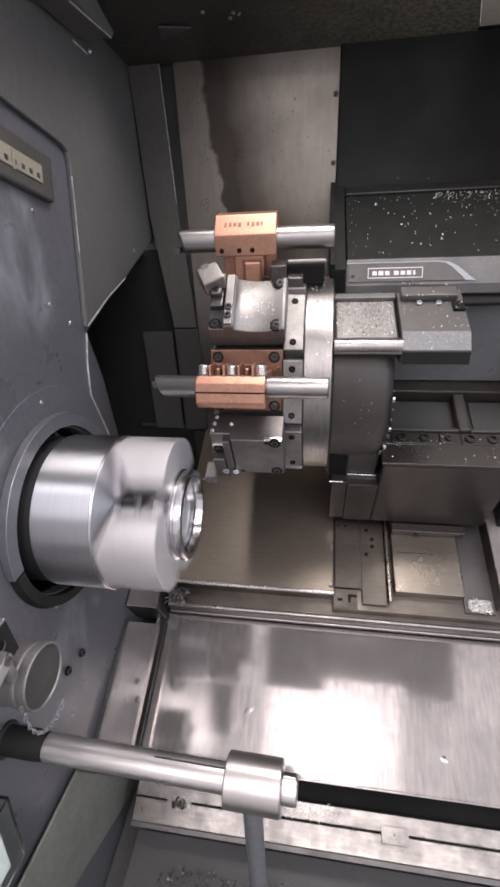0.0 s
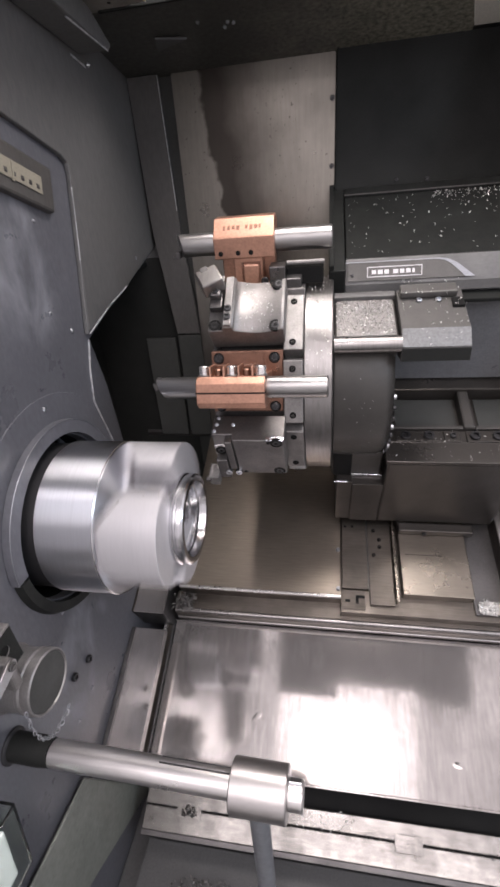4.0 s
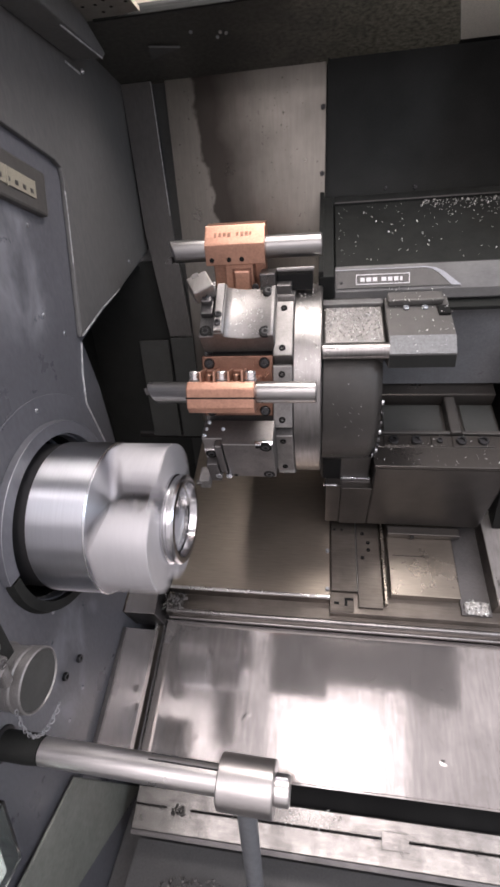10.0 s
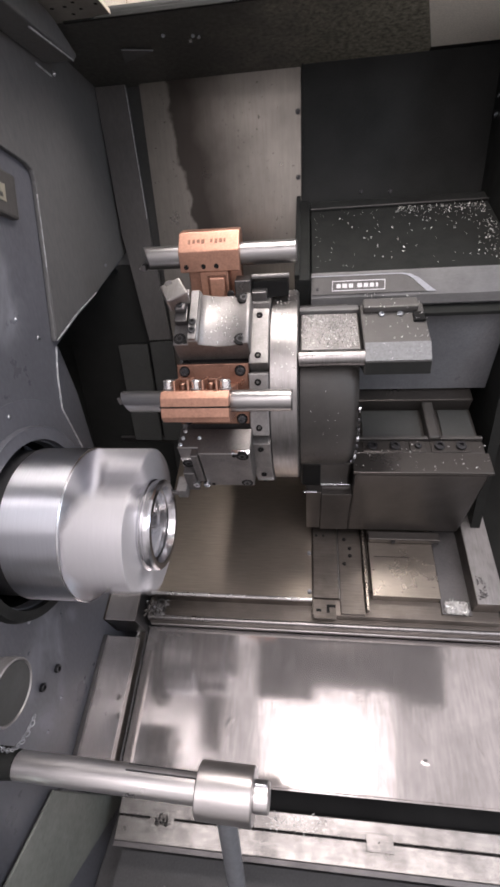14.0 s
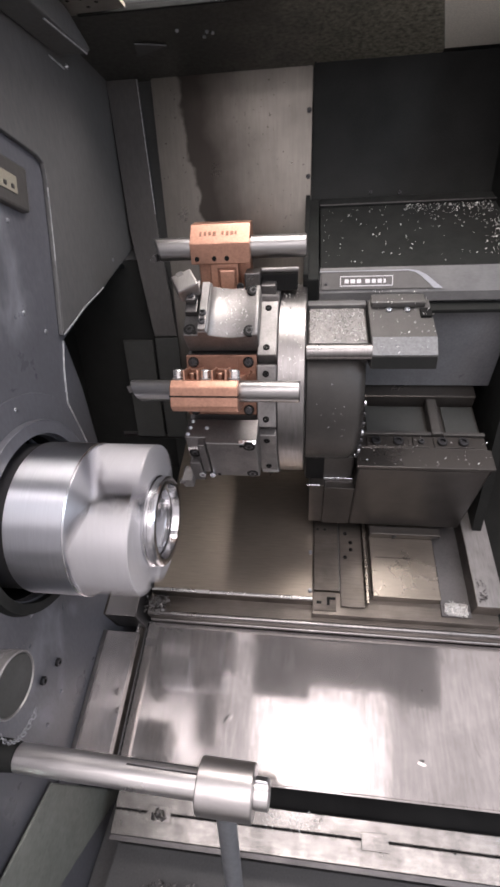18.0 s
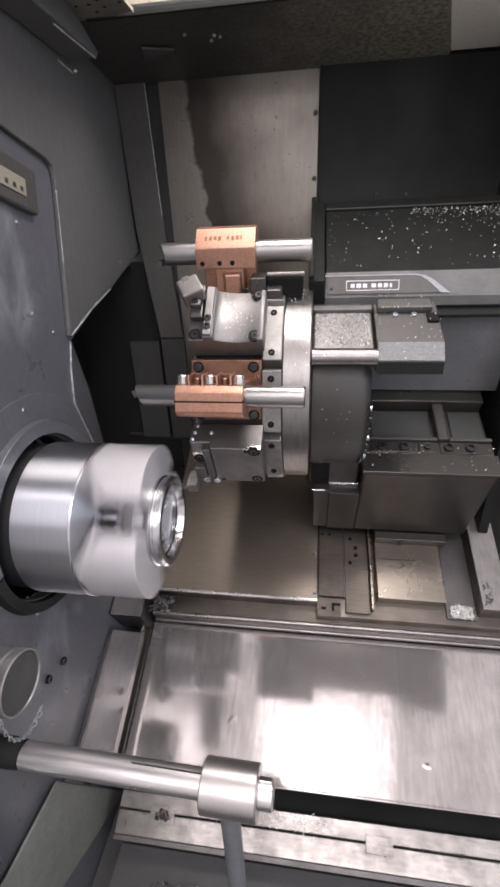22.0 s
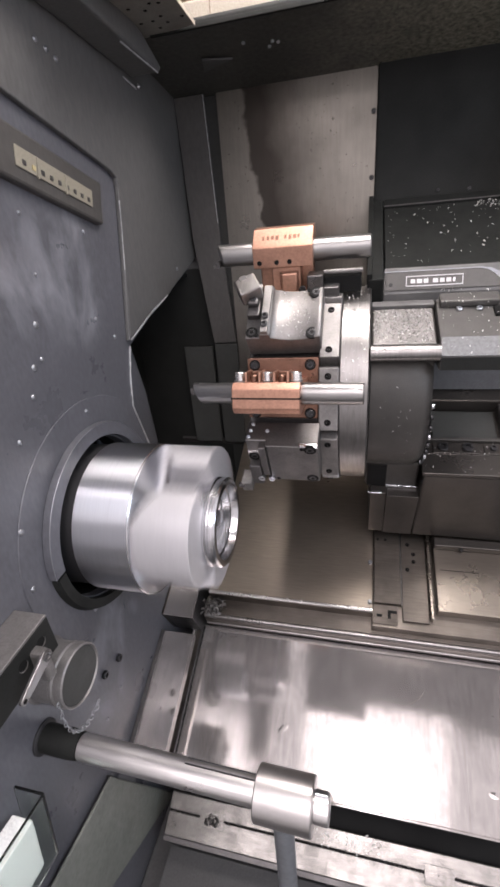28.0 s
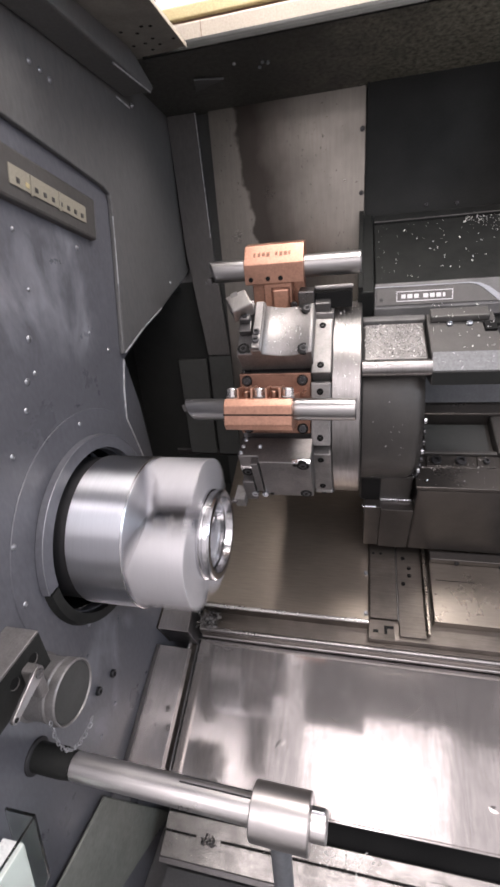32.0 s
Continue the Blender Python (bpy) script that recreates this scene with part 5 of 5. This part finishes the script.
spots = [(rng.uniform(0.12, 0.8), rng.uniform(-0.32, -0.06), -0.4592) for _ in range(90)]
chips("floor_chips", spots, 0.0015, SL, DARKST, "few dark specks on the floor sheet")
spots = [(rng.uniform(0.813, 0.832), rng.uniform(0.01, 0.06), -0.3218) for _ in range(60)]
chips("block_chips", spots, 0.0024, SL, DARKST, "small patch of dark chips on the way block")
spots = [(rng.uniform(0.45, 0.542), rng.uniform(0.25, 0.335), 0.1615) for _ in range(420)] + [(rng.uniform(0.553, 0.65), rng.uniform(0.2, 0.37), 0.180) for _ in range(60)]
spots += [(rng.uniform(0.55, 0.8), rng.uniform(0.175, 0.25), -0.079) for _ in range(55)]
for _ in range(150):
    a = radians(rng.uniform(45, 140))
    spots.append((rng.uniform(0.402, 0.442), UT + 0.1838 * math.cos(a), 0.1838 * math.sin(a)))
for _ in range(90):
    a, t, r = radians(72), rng.uniform(-0.03, 0.055), 0.2170
    spots.append((rng.uniform(0.296, 0.362), math.sin(a) * t - math.cos(a) * r + UT, math.cos(a) * t + math.sin(a) * r))
for _ in range(22):
    a = radians(rng.uniform(135, 225))
    spots.append((rng.uniform(0.452, 0.526), UT + 0.1564 * math.cos(a), 0.1564 * math.sin(a)))
slide_chips = chips("slide_chips", spots, 0.0014, SL, CHIP, "bright chips on the cross slide and turret")

spots = [(rng.uniform(0.452, 0.542), rng.uniform(0.248, 0.336), 0.1613) for _ in range(800)]
tray_specks = chips("tray_specks", spots, 0.0009, SL, DARKST, "dark specks in the wet steel tray")


def scratches(name, m, material, label):
    """Short curved scuffs in the floor sheet, each a thin bent strip."""
    verts, faces = [], []
    for _ in range(12):
        cx, cu, r = rng.uniform(0.16, 0.80), rng.uniform(-0.31, -0.07), rng.uniform(0.02, 0.09)
        a, span, w = rng.uniform(0, 6.28), rng.uniform(0.2, 0.6), rng.uniform(0.0002, 0.0004)
        k = len(verts)
        for i in range(7):
            b = a + span * i / 6
            taper = w * math.sin(math.pi * (0.08 + 0.84 * i / 6))
            for q in (r - taper, r + taper):
                verts.append((cx + (q - r) * math.cos(b) + r * (math.cos(b) - math.cos(a)), cu + (q - r) * math.sin(b) + r * (math.sin(b) - math.sin(a)), -0.45975))
        faces += [(k + 2 * i, k + 2 * i + 1, k + 2 * i + 3, k + 2 * i + 2) for i in range(6)]
    me = bpy.data.meshes.new(name)
    me.from_pydata(verts, [], faces)
    me.materials.append(material)
    ob = new(name, me)
    ob.matrix_world = m
    return tagged(ob, label, "scratches", "", "stuff")


scratches("floor_scratches", SL, BEDWAY, "short curved scuffs in the floor sheet")


# ---- what moves ----
def motions():
    """The chuck spins, the cross slide feeds in slowly and draws back."""
    feed = [(0, 0), (1.75, -0.0045), (3.6, -0.0096), (3.75, -0.0094), (4.15, 0.0122), (4.7, 0.0122), (5.5, 0.0105), (8.0, 0.0050), (10.0, 0.0006), (12.0, -0.0040), (14.05, -0.0096),
            (14.2, -0.0090), (14.6, 0.0118), (15.2, 0.0118), (16.5, 0.0092), (18.5, 0.0047), (20.5, -0.0002), (22.5, -0.0052), (24.2, -0.0096), (24.38, -0.0090), (24.78, 0.0120), (25.05, 0.0118),
            (27.5, 0.0053), (30.0, 0.0), (32.0, -0.0045)]
    for ob in (turret, slide, cover):
        base = ob.matrix_world.copy()
        walk(ob, [(t, SL @ Matrix.Translation((0, d, 0)) @ SL.inverted() @ base) for t, d in feed])
    for ob in (cover_chips, slide_chips, tray_specks):
        walk(ob, [(t, SL @ Matrix.Translation((0, d, 0))) for t, d in feed])
    drift = [(0, 0), (1, 18), (2, -12), (3, -28), (6, -10), (7, -2), (8, -5), (9, 15), (10, -8), (11, 8), (12, -28), (13, 10), (14, -28), (17, 2), (18, -10), (19, 14), (20, -25), (21, -2), (22, 12),
             (23, -2), (24, 4), (25, 4), (28, -25), (29, 5), (30, -28), (31, -15), (32, -3)]
    rows = []
    for i in range(961):
        t = i / 30
        k = max(j for j in range(len(drift)) if drift[j][0] <= t + 1e-9)
        (ta, a), (tb, b) = drift[k], drift[min(k + 1, len(drift) - 1)]
        p = a if tb == ta else a + (b - a) * (t - ta) / (tb - ta)
        rows.append((t, pose(0, 0, 0.002, (80 * i + p) % 360, 0, 0)))
    for ob in (chuck, work):
        walk(ob, rows)


motions()
